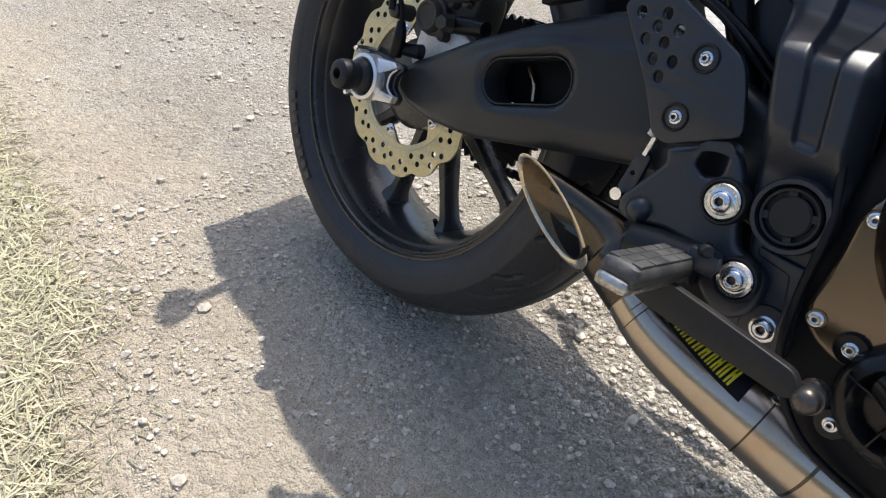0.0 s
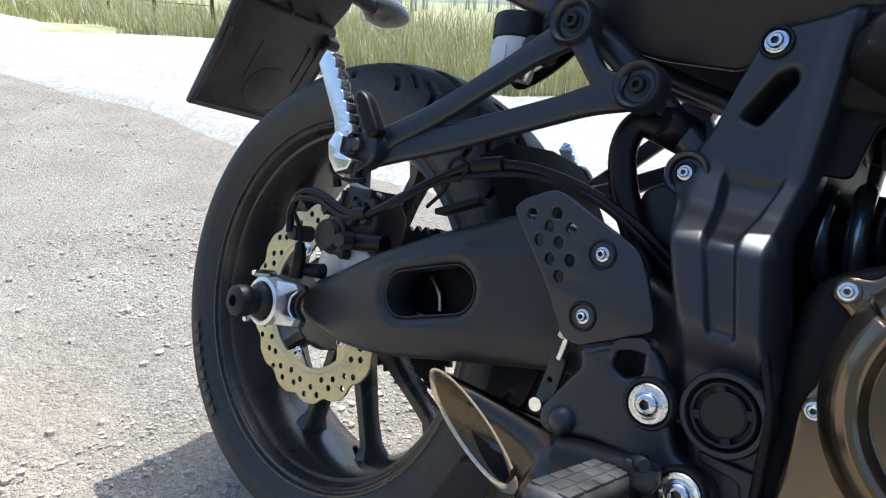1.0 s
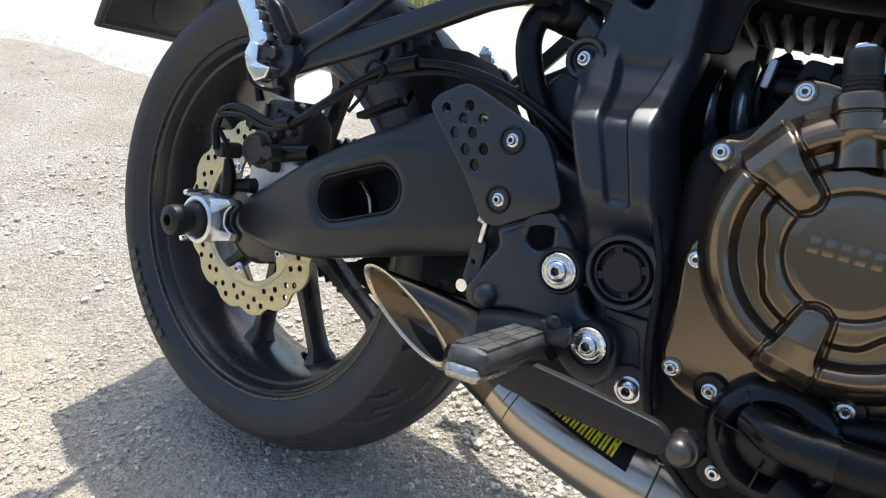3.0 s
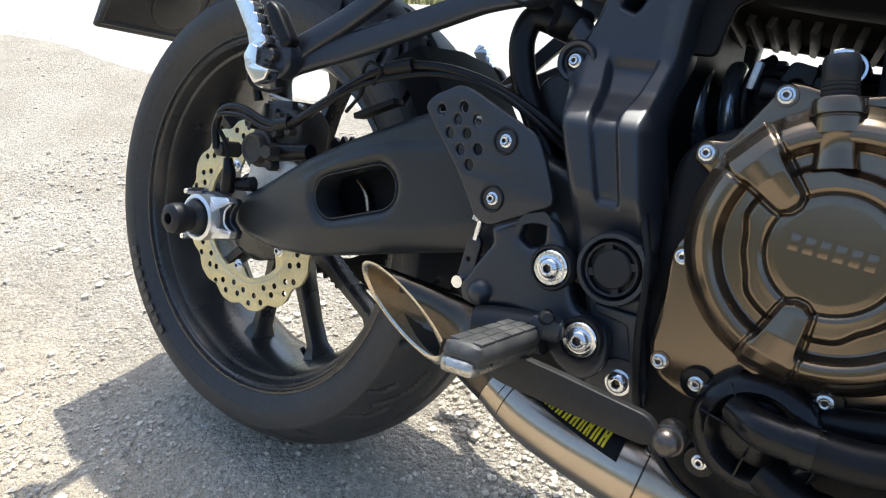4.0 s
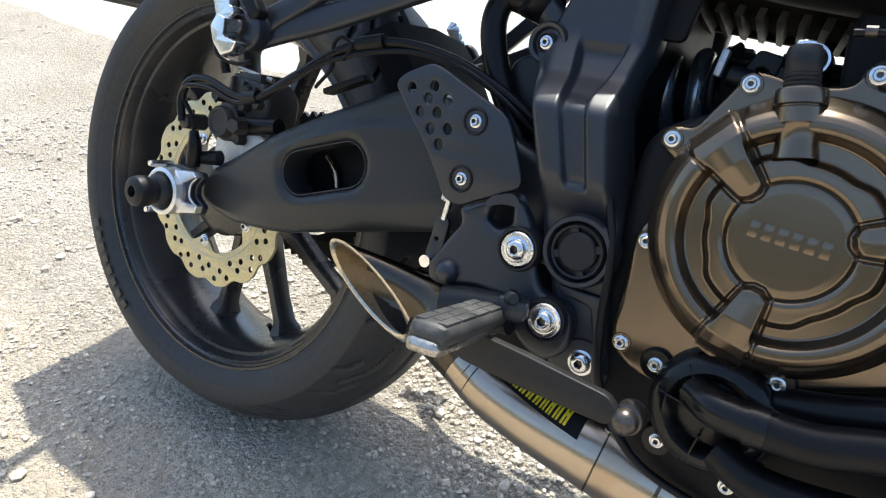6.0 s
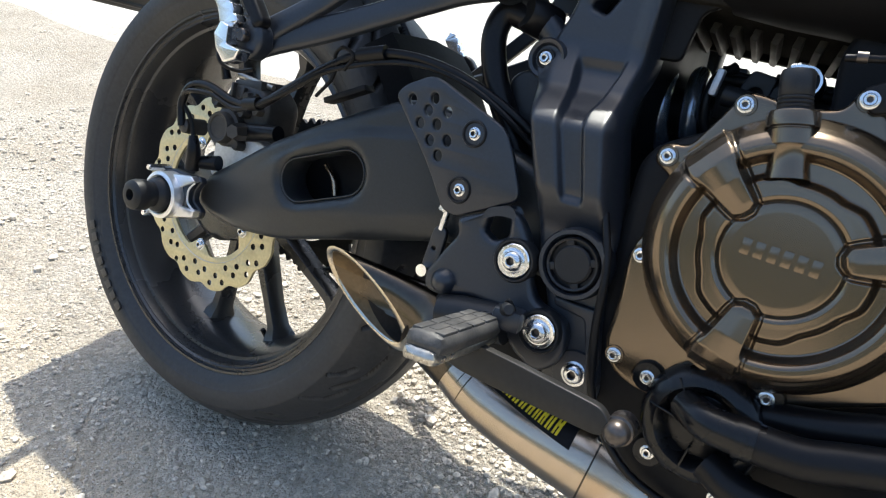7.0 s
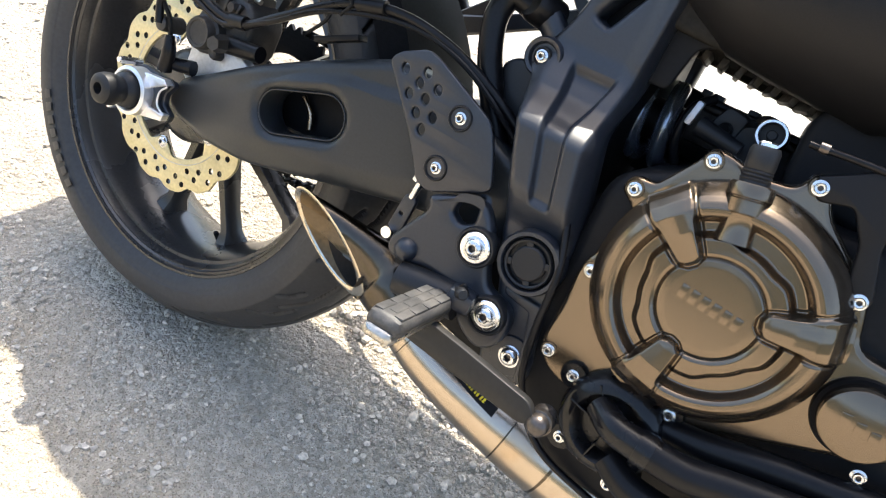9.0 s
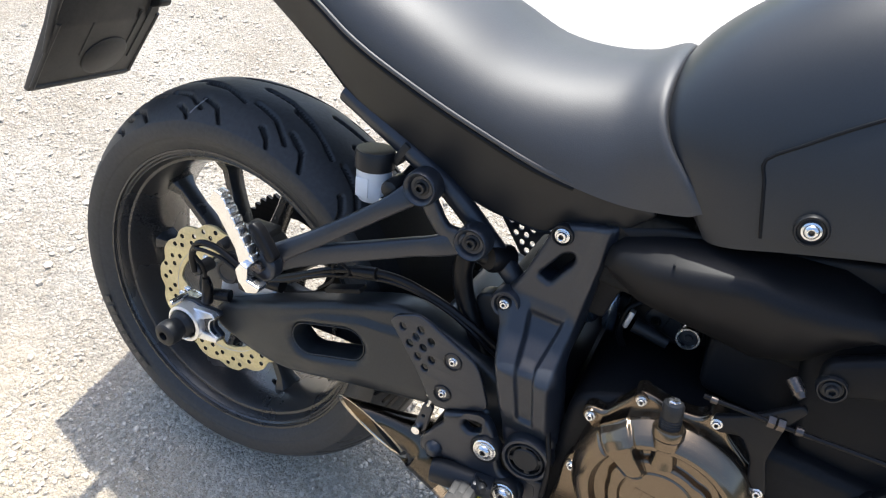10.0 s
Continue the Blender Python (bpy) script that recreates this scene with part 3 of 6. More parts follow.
def tyre_mesh():
    """A road tyre with slanting rain grooves pressed into the tread."""
    na, ns = 960, 216
    half = np.linspace(-1, 1, ns + 1)
    ang = np.abs(half) * 80.0
    side = np.sign(half)
    k2 = np.clip((ang - 56) / 24, 0, 1)
    y_in = 0.0915 * np.sin(np.radians(ang)) / math.sin(radians(56))
    ys = np.where(ang <= 56, y_in, 0.0915 + 0.0045 * np.sin(k2 * math.pi * 0.75) - 0.0135 * k2 * k2)
    rs = np.where(ang <= 56, 0.315 - 0.041 * (np.minimum(y_in, 0.0915) / 0.0915) ** 2.3, 0.274 - 0.042 * k2)
    grooves = [((0.00, 6), (0.14, 9), (0.31, 17)), ((0.20, 15), (0.33, 19), (0.47, 28)), ((0.04, 25), (0.16, 30), (0.28, 43)), ((0.27, 33), (0.36, 39), (0.42, 52)), ((0.14, 41), (0.19, 46), (0.22, 53))]
    pitch = 2 * math.pi / 13
    th = np.linspace(0, 2 * math.pi, na, endpoint=False)[:, None]
    phase = (th + np.where(side > 0, 0.17, 0.0)[None, :]) % pitch
    depth = np.zeros((na, ns + 1))
    for line in grooves:
        for (t0, a0), (t1, a1), thick in ((line[0], line[1], 0.0034), (line[1], line[2], 0.0027)):
            for off in (0, -pitch, pitch):
                px, py = (phase - t0 + off) * 0.3, ((ang - a0) * 0.00178)[None, :]
                dx, dy = (t1 - t0) * 0.3, (a1 - a0) * 0.00178
                kk = np.clip((px * dx + py * dy) / (dx * dx + dy * dy), 0, 1)
                q = np.hypot(px - kk * dx, py - kk * dy)
                depth = np.maximum(depth, 0.0072 * np.clip((thick * 1.4 - q) / (thick * 0.9), 0, 1))
    depth *= (ang < 55)[None, :]
    depth = depth + np.where((ang > 69.8) & (ang < 72.2), -0.0009, 0.0)[None, :]
    rr = rs[None, :] - depth
    xs, zs = rr * np.sin(th), 0.315 + rr * np.cos(th)
    yy = np.broadcast_to((ys * side)[None, :], rr.shape)
    verts = np.stack((xs, yy, zs), axis=-1).reshape(-1, 3).tolist()
    k = ns + 1
    faces = [(j * k + i, j * k + i + 1, ((j + 1) % na) * k + i + 1, ((j + 1) % na) * k + i) for j in range(na) for i in range(ns)]
    bm = bmesh.new()
    vs = [bm.verts.new(v) for v in verts]
    # faces deep in a groove take the darker rubber that stands for shade
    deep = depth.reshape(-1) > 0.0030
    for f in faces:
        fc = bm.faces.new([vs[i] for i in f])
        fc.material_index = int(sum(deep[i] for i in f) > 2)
    return bm


# wheel
RIM = [(0.233, 0.0790), (0.2315, 0.0815), (0.2285, 0.0812), (0.2275, 0.0780), (0.2245, 0.0785), (0.2225, 0.0755), (0.2205, 0.0760), (0.2185, 0.0715), (0.2160, 0.0650), (0.2120, 0.0640), (0.2080, 0.0560), (0.2035, 0.0400), (0.198, 0.0200), (0.197, 0.0),
       (0.198, -0.02), (0.2035, -0.04), (0.207, -0.056), (0.216, -0.065), (0.219, -0.074), (0.224, -0.079), (0.230, -0.081), (0.233, -0.079), (0.231, -0.072), (0.217, -0.06),
       (0.206, -0.02), (0.206, 0.02), (0.217, 0.06), (0.231, 0.072), (0.233, 0.079)]
wheel = part("rear_wheel", lathe(RIM, AX, seg=144), M_RIM, bike, "black cast ten-spoke wheel rim")
part("tyre", tyre_mesh(), M_RUBBER, wheel, "worn black road tyre with long curved rain grooves", angle=60).data.materials.append(M_GROOVE_SHADE)
part("hub", lathe([(0.0, 0.075), (0.030, 0.075), (0.034, 0.070), (0.036, 0.045), (0.062, 0.030), (0.064, 0.0), (0.060, -0.04), (0.045, -0.06), (0.0, -0.062)], AX), M_RIM, wheel)
for i in range(10):
    t = radians(-33 + 36 * i)
    u, v = Vector((math.cos(t), 0, math.sin(t))), Vector((-math.sin(t), 0, math.cos(t)))
    rings = []
    for r, w, th, y in ((0.050, 0.015, 0.020, -0.008), (0.090, 0.0115, 0.017, -0.006), (0.150, 0.0095, 0.015, -0.003), (0.182, 0.0105, 0.016, 0.0), (0.200, 0.018, 0.024, 0.0)):
        c = Vector(AX) + u * r
        rings.append([c + v * w * a + Vector((0, y + th * b, 0)) for a, b in ((-1, -0.55), (-0.5, -1), (0.5, -1), (1, -0.55), (1, 0.6), (0.4, 1), (-0.4, 1), (-1, 0.6))])
    part("spoke", loft(rings), M_RIM, wheel)
part("valve", tube([(0.06, -0.01, 0.315 - 0.192), (0.056, -0.02, 0.315 - 0.175)], 0.0035, 8), M_DARK, wheel)
# moulded maker's mark on the sidewall, as plain bars
for k in range(8):
    t = radians(204 + 4.1 * k)
    c = Vector(AX) + Vector((math.cos(t), 0, math.sin(t))) * 0.2555 + Vector((0, -0.0943, 0))
    part("sidewall_bar", block(c, (0.0115, 0.0014, 0.0115), 0.0005, (0, 90 - math.degrees(t), 0)), M_LETTER, wheel)
scuff = bmesh.new()
rows = []
for i in range(9):
    w = 0.5 + 0.5 * noise.noise((i * 0.9, 2.0, 0.0))
    row = []
    for j in range(4):
        ang = radians(34 + 1.9 * i)
        turn = -0.205 - 0.006 * i + (j - 1.5) * 0.007 * w
        r, y = 0.315 - 0.041 * (math.sin(ang) / math.sin(radians(56))) ** 2.3 + 0.0007, -0.0915 * math.sin(ang) / math.sin(radians(56)) - 0.0004
        row.append(scuff.verts.new((r * math.sin(turn), y, 0.315 + r * math.cos(turn))))
    rows.append(row)
for a, b in zip(rows, rows[1:]):
    for j in range(3):
        scuff.faces.new((a[j], a[j + 1], b[j + 1], b[j]))
part("scuff", scuff, M_CHALK, wheel, "pale rubbed mark")

# brake disc
out = []
for i in range(144):
    t = 2 * math.pi * i / 144
    r = 0.1200 + 0.0032 * math.cos(14 * t) - 0.0008 * math.cos(28 * t)
    out.append((r * math.cos(t), 0.315 + r * math.sin(t)))
inn = []
for i in range(120):
    t = 2 * math.pi * i / 120
    k = ((math.degrees(t) + 26) % 72)
    k = min(k, 72 - k)
    r = 0.079 - 0.016 * max(0, 1 - (k / 15) ** 2)
    inn.append((r * math.cos(t), 0.315 + r * math.sin(t)))
holes = [inn]
for i in range(60):
    r = (0.111, 0.0935, 0.105, 0.097, 0.1125, 0.102)[i % 6]
    a = radians(6 * i + 2.5)
    holes.append(circle(r * math.cos(a), 0.315 + r * math.sin(a), 0.0037, 12))
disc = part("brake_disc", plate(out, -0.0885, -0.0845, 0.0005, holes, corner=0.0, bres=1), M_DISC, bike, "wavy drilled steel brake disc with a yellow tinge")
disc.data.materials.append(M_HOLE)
# walls of the drilled holes are coloured dark so that the holes read black
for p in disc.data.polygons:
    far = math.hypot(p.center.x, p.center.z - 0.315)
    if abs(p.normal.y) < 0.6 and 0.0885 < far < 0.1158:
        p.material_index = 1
part("friction_edge", lathe([(0.0855, 0.0886), (0.0860, 0.0892), (0.0865, 0.0886)], AX, seg=96), M_CAST, disc)
for i in range(5):
    a = radians(-26 + 72 * i)
    stud(disc, 0.068 * math.cos(a), -0.0885, 0.315 + 0.068 * math.sin(a), 0.0062, ME_DOME)
part("disc_carrier", lathe([(0.0, 0.080), (0.048, 0.080), (0.058, 0.074), (0.060, 0.05), (0.0, 0.05)], AX), M_RIM, disc)

# sprocket and chain on the far side
spk = [(0.0 + (0.108 + 0.004 * math.cos(43 * t)) * math.cos(t), 0.315 + (0.108 + 0.004 * math.cos(43 * t)) * math.sin(t)) for t in [2 * math.pi * i / 258 for i in range(258)]]
part("sprocket", plate(spk, 0.088, 0.095, 0.0005, [circle(0, 0.315, 0.07, 40)], corner=0, bres=1), M_DARK, bike)
for z0, z1 in ((0.315 - 0.112, 0.36), (0.315 + 0.108, 0.44)):
    run = bmesh.new()
    for i in range(36):
        x, z = 0.02 + 0.0159 * i, z0 + (z1 - z0) * i / 36
        run = block((x, 0.0915 + 0.005 * (i % 2), z), (0.0195, 0.003, 0.012), 0.003, (0, 0, 0), run)
        run = lathe([(0, 0.012), (0.004, 0.012), (0.004, -0.006), (0, -0.006)], (x - 0.008, 0.094, z), seg=8, bm=run)
    part("chain", run, M_DARK, bike, "oily drive chain")


def arm_bow(bm, amount=0.022):
    for v in bm.verts:
        k = max(0.0, min(1.0, (0.17 - v.co.x) / 0.15))
        v.co.y += amount * k * k * (3 - 2 * k) if v.co.y < -0.06 else 0
    return bm


# swingarm with its window
ARM = [(0.018, 0.330), (0.034, 0.352), (0.079, 0.376), (0.138, 0.409), (0.210, 0.446), (0.269, 0.473), (0.306, 0.488), (0.345, 0.488), (0.430, 0.462), (0.520, 0.435), (0.530, 0.385),
       (0.500, 0.360), (0.420, 0.374), (0.372, 0.369), (0.278, 0.343), (0.176, 0.313), (0.090, 0.301), (0.044, 0.303), (0.022, 0.312)]


def stadium(a, b, r, n=10):
    """The outline of a long round-ended hole from a to b."""
    t = math.atan2(b[1] - a[1], b[0] - a[0])
    out = [(b[0] + r * math.cos(t - math.pi / 2 + math.pi * i / n), b[1] + r * math.sin(t - math.pi / 2 + math.pi * i / n)) for i in range(n + 1)]
    return out + [(a[0] + r * math.cos(t + math.pi / 2 + math.pi * i / n), a[1] + r * math.sin(t + math.pi / 2 + math.pi * i / n)) for i in range(n + 1)]


WINDOW = stadium((0.194, 0.3825), (0.254, 0.4045), 0.0225)


def arm_form(bm):
    """Swells the outer face under a crease along the top, and draws it in along the foot."""
    for v in bm.verts:
        if v.co.y < -0.14:
            x, z = v.co.x, v.co.z
            top = along(x, ((0.12, 0.375), (0.20, 0.424), (0.262, 0.449), (0.33, 0.461)))
            low = along(x, ((0.10, 0.318), (0.20, 0.338), (0.30, 0.360), (0.38, 0.385)))
            swell = ease(top + 0.004, top - 0.007, z) * ease(low - 0.010, low + 0.016, z) * ease(0.09, 0.22, x) * ease(0.40, 0.345, x)
            v.co.y -= 0.0055 * swell
    return bm


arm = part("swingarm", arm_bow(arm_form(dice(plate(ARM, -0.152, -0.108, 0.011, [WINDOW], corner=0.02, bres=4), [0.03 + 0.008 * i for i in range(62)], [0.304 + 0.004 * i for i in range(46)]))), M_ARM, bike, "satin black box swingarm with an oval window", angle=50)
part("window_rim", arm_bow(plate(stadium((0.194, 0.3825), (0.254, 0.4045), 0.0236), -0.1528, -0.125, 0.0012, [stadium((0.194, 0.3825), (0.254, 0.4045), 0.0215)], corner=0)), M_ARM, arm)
FAR_ARM = [(0.0, 0.33), (0.08, 0.37), (0.21, 0.43), (0.34, 0.46), (0.52, 0.435), (0.53, 0.37), (0.40, 0.36), (0.2, 0.32), (0.04, 0.295)]
part("far_beam", plate(FAR_ARM, 0.112, 0.150, 0.012, [WINDOW], corner=0.02), M_PAINT, arm)
part("cross_beam", plate([(0.335, 0.40), (0.345, 0.478), (0.42, 0.47), (0.53, 0.43), (0.53, 0.375), (0.42, 0.375)], -0.110, 0.115, 0.012, corner=0.02), M_PAINT, arm)
part("inner_wall", plate([(0.130, 0.352), (0.135, 0.400), (0.220, 0.440), (0.300, 0.445), (0.300, 0.384), (0.235, 0.362)], -0.099, -0.094, 0.001, corner=0.004), M_DARK, arm)
# thin bar added for the pale streak inside the window
part("inner_strip", tube([(0.187, -0.105, 0.399), (0.201, -0.105, 0.386), (0.207, -0.105, 0.369)], 0.0032, 10), M_TITAN, arm, "pale strip inside the window")

# axle end
cap = part("axle_plate", plate([(-0.022, 0.342), (-0.004, 0.348), (0.020, 0.347), (0.044, 0.348), (0.048, 0.343), (0.038, 0.330), (0.038, 0.319), (0.053, 0.310), (0.050, 0.300), (0.020, 0.293), (-0.004, 0.287), (-0.020, 0.292), (-0.028, 0.317)],
                               -0.148, -0.139, 0.002, [circle(0.0, 0.317, 0.020, 24)], corner=0.004), M_PAINT, bike, "black axle plate with bright prongs and ring")
for outline in ([(0.005, 0.3432), (0.040, 0.3485), (0.046, 0.3440), (0.0233, 0.3315), (0.0130, 0.3330)], [(0.0214, 0.3100), (0.0515, 0.3108), (0.0497, 0.3024), (0.0137, 0.2940), (0.0185, 0.3010)]):
    part("prong", plate(outline, -0.1575, -0.147, 0.0016, corner=0.001), M_BRUSHED, cap)
part("prong_edge", tube([(0.045, -0.1545, 0.342), (0.036, -0.1545, 0.332), (0.0356, -0.1545, 0.319), (0.042, -0.1545, 0.313), (0.051, -0.1545, 0.310)], 0.0012, 8), M_BRUSHED, cap)
part("dark_web", plate([(0.010, 0.342), (0.030, 0.344), (0.043, 0.340), (0.035, 0.330), (0.035, 0.319), (0.045, 0.311), (0.026, 0.298), (0.010, 0.296)], -0.1535, -0.146, 0.0015, corner=0.003), M_PAINT, cap)
part("ring", lathe([(0.0205, 0.145), (0.0215, 0.166), (0.0235, 0.1675), (0.0275, 0.166), (0.028, 0.147)], (0.0, 0, 0.317)), M_BRUSHED, cap, "bright turned ring")
for z in (0.345, 0.290):
    part("pin", lathe([(0, 0.170), (0.003, 0.170), (0.0042, 0.167), (0.0042, 0.14)], (-0.020, 0, z), seg=16), M_ALU, cap)
part("axle_slider", lathe([(0.0, 0.192), (0.006, 0.192), (0.0065, 0.203), (0.0125, 0.203), (0.0165, 0.200), (0.0180, 0.194), (0.0178, 0.186), (0.0150, 0.180), (0.0150, 0.176), (0.0195, 0.172), (0.0205, 0.168), (0.0205, 0.14)], (-0.001, 0, 0.317), seg=40),
           M_PLASTIC, bike, "black nylon axle slider bobbin")
part("adjuster", block((-0.016, -0.130, 0.337), (0.022, 0.020, 0.010), 0.002), M_ALU, bike, "silver chain adjuster block")
part("adjuster_bolt", tube([(-0.040, -0.130, 0.334), (0.0, -0.130, 0.334)], 0.0035, 8), M_STEEL, bike)

# caliper, its bracket, sensor and hose
cal = part("brake_caliper", plate([(0.026, 0.448), (0.036, 0.462), (0.080, 0.462), (0.098, 0.444), (0.094, 0.402), (0.060, 0.385), (0.025, 0.392), (0.012, 0.415)], -0.112, -0.060, 0.006, corner=0.01), M_CALIPER, bike, "dusty black rear brake caliper")
part("piston_house", lathe([(0, 0.132), (0.0125, 0.132), (0.0135, 0.1335), (0.0165, 0.134), (0.0182, 0.131), (0.0186, 0.124), (0.0215, 0.122), (0.0222, 0.105), (0, 0.105)], (0.044, 0, 0.408)), M_CALIPER, cal)
for x, z, r in ((0.022, 0.436, 0.0075), (0.066, 0.430, 0.0060), (0.064, 0.392, 0.0065)):
    part("casting_boss", lathe([(0, 0.010), (r * 0.5, 0.010), (r * 0.8, 0.0115), (r, 0.009), (r * 1.1, -0.006)], (x, -0.112, z), seg=20), M_CALIPER, cal)
for k in range(3):
    part("casting_rib", block((0.040 + 0.017 * k, -0.113, 0.452 - 0.003 * k), (0.0040, 0.008, 0.018), 0.0012, (0, 12 * k, 0)), M_CALIPER, cal)
part("pad_pin", tube([(0.030, -0.100, 0.470), (0.088, -0.100, 0.464)], 0.0032, 10), M_DULL, cal)
part("banjo", lathe([(0, 0.150), (0.005, 0.150), (0.008, 0.148), (0.0095, 0.135), (0.0095, 0.12), (0, 0.12)], (0.004, 0, 0.400), seg=20), M_CALIPER, cal)
part("slide_pin", lathe([(0, 0.03), (0.008, 0.03), (0.010, 0.02), (0.010, -0.05)], (0.078, -0.118, 0.410), (0.2, -1, 0), seg=6), M_CALIPER, cal)
part("slide_sleeve", tube([(0.080, -0.120, 0.410), (0.128, -0.122, 0.418)], [0.0105, 0.009], 14), M_HOSE, cal)
part("pad_cover", block((0.058, -0.088, 0.460), (0.044, 0.046, 0.014), 0.004, (0, -6, 0)), M_CALIPER, cal)
for x, z in ((0.068, 0.448), (0.086, 0.436)):
    part("body_bolt", lathe([(0, 0.008), (0.0055, 0.008), (0.0065, 0.006), (0.0065, -0.004)], (x, -0.113, z), seg=6), M_CALIPER, cal)
part("casting_rib", block((0.052, -0.114, 0.432), (0.050, 0.008, 0.006), 0.002, (0, -20, 0)), M_CALIPER, cal)
part("bleed_nipple", tube([(0.024, -0.112, 0.462), (0.020, -0.116, 0.480)], [0.006, 0.0045], 10), M_HOSE, cal)
part("caliper_bracket", plate([(0.015, 0.345), (0.02, 0.40), (0.055, 0.410), (0.100, 0.402), (0.125, 0.385), (0.08, 0.365), (0.05, 0.345)], -0.112, -0.098, 0.003, corner=0.01), M_CAST, bike, "grey cast caliper bracket")
part("wheel_sensor", tube([(0.018, -0.140, 0.352), (0.020, -0.142, 0.375), (0.017, -0.143, 0.392)], [0.0085, 0.008, 0.005], 12), M_HOSE, bike)
part("sensor_body", tube([(0.024, -0.132, 0.362), (0.046, -0.126, 0.366)], [0.008, 0.009], 14), M_HOSE, bike)
part("brake_hose", tube([(0.004, -0.150, 0.400), (-0.001, -0.150, 0.425), (0.010, -0.149, 0.447), (0.040, -0.149, 0.452), (0.085, -0.152, 0.443), (0.125, -0.155, 0.446), (0.170, -0.158, 0.472), (0.215, -0.158, 0.500), (0.255, -0.157, 0.518), (0.30, -0.150, 0.524),
                         (0.35, -0.146, 0.517), (0.395, -0.14, 0.50), (0.44, -0.13, 0.475)], 0.0047, 12), M_HOSE, bike, "black rubber brake hose")
part("sensor_wire", tube([(0.017, -0.143, 0.392), (0.012, -0.145, 0.41), (0.000, -0.150, 0.428), (0.012, -0.154, 0.441), (0.05, -0.154, 0.444), (0.10, -0.157, 0.437), (0.16, -0.161, 0.462), (0.22, -0.161, 0.497), (0.30, -0.152, 0.518), (0.37, -0.147, 0.508), (0.44, -0.135, 0.468)], 0.0028, 8), M_HOSE, bike)
for a, b in (((0.108, -0.155, 0.444), (0.128, -0.156, 0.448)), ((0.250, -0.158, 0.516), (0.278, -0.156, 0.523))):
    part("hose_clamp", tube([a, b], 0.0072, 10), M_HOSE, bike)
part("hose_guide", tube([(0.205, -0.158, 0.470), (0.224, -0.160, 0.492), (0.222, -0.160, 0.512), (0.232, -0.162, 0.520), (0.246, -0.162, 0.514), (0.236, -0.160, 0.500)], 0.0019, 8), M_DARK, bike, "bent wire hose guide")
part("guide_plate", block((0.236, -0.147, 0.478), (0.052, 0.016, 0.006), 0.0015, (0, -24, 0)), M_DARK, bike)

# inner mudguard (hugger) between wheel and frame
hug = []
for i in range(13):
    t = radians(12 + 2.9 * i)
    r = 0.325
    c = Vector((r * math.cos(t), 0, 0.315 + r * math.sin(t)))
    w = 0.095
    n = Vector((math.cos(t), 0, math.sin(t)))
    hug.append([c + Vector((0, y, 0)) + n * o for y, o in ((-w, -0.030), (-w * 0.8, -0.004), (0, 0.004), (w * 0.8, -0.004), (w, -0.030), (w * 0.8, -0.008), (0, 0.0), (-w * 0.8, -0.008))])
part("mudguard", loft(hug), M_GUARD, bike, "black plastic inner mudguard")

# heel guard
HEEL = [(0.314, 0.489), (0.322, 0.499), (0.347, 0.511), (0.360, 0.508), (0.426, 0.481), (0.437, 0.463), (0.452, 0.429), (0.397, 0.401), (0.382, 0.405), (0.376, 0.415), (0.358, 0.440)]
hh = [circle(x, z, 0.0049, 12, 0.85, 30) for x, z in ((0.332, 0.488), (0.354, 0.493), (0.350, 0.482), (0.369, 0.484), (0.344, 0.470), (0.361, 0.472), (0.357, 0.458), (0.374, 0.461), (0.368, 0.447))]
heel = part("heel_guard", plate(HEEL, -0.1795, -0.1735, 0.0018, hh, corner=0.010), M_PAINT, bike, "black drilled heel guard plate")
for x, z in ((0.399, 0.472), (0.396, 0.424)):
    stud(heel, x, -0.1790, z, 0.0115, ME_CUP)
    stud(heel, x, -0.1790, z, 0.0038, ME_CAP, 20)

part("far_heel_guard", plate(HEEL, 0.1735, 0.1795, 0.0018, hh, corner=0.010), M_PAINT, bike, "black drilled heel guard on the far side")

# footrest bracket
BRACKET = [(0.402, 0.402), (0.440, 0.420), (0.456, 0.420), (0.470, 0.402), (0.480, 0.370), (0.487, 0.357), (0.515, 0.350), (0.520, 0.330), (0.515, 0.312), (0.500, 0.302), (0.480, 0.310), (0.455, 0.338), (0.435, 0.343), (0.400, 0.333), (0.386, 0.335), (0.383, 0.348), (0.400, 0.378), (0.408, 0.390)]
slot = rounded([(0.429, 0.399), (0.432, 0.414), (0.449, 0.420), (0.452, 0.400), (0.440, 0.393)], 0.004)
brk = part("footrest_bracket", plate(BRACKET, -0.186, -0.170, 0.005, [slot], corner=0.012, bres=3), M_PAINT, bike, "satin black forged footrest bracket")
part("knob", lathe([(0, 0.196), (0.005, 0.195), (0.010, 0.190), (0.013, 0.178), (0.013, 0.170)], (0.404, 0, 0.347)), M_PAINT, brk)
for x, y, z, r in ((0.463, -0.186, 0.384, 0.0140), (0.498, -0.187, 0.337, 0.0138)):
    stud(brk, x, y, z, r * 1.3, ME_CUP)
    stud(brk, x, y - 0.002, z, r, ME_WASHER)
    stud(brk, x, y - 0.004, z, r * 0.60, ME_DOME, 10)
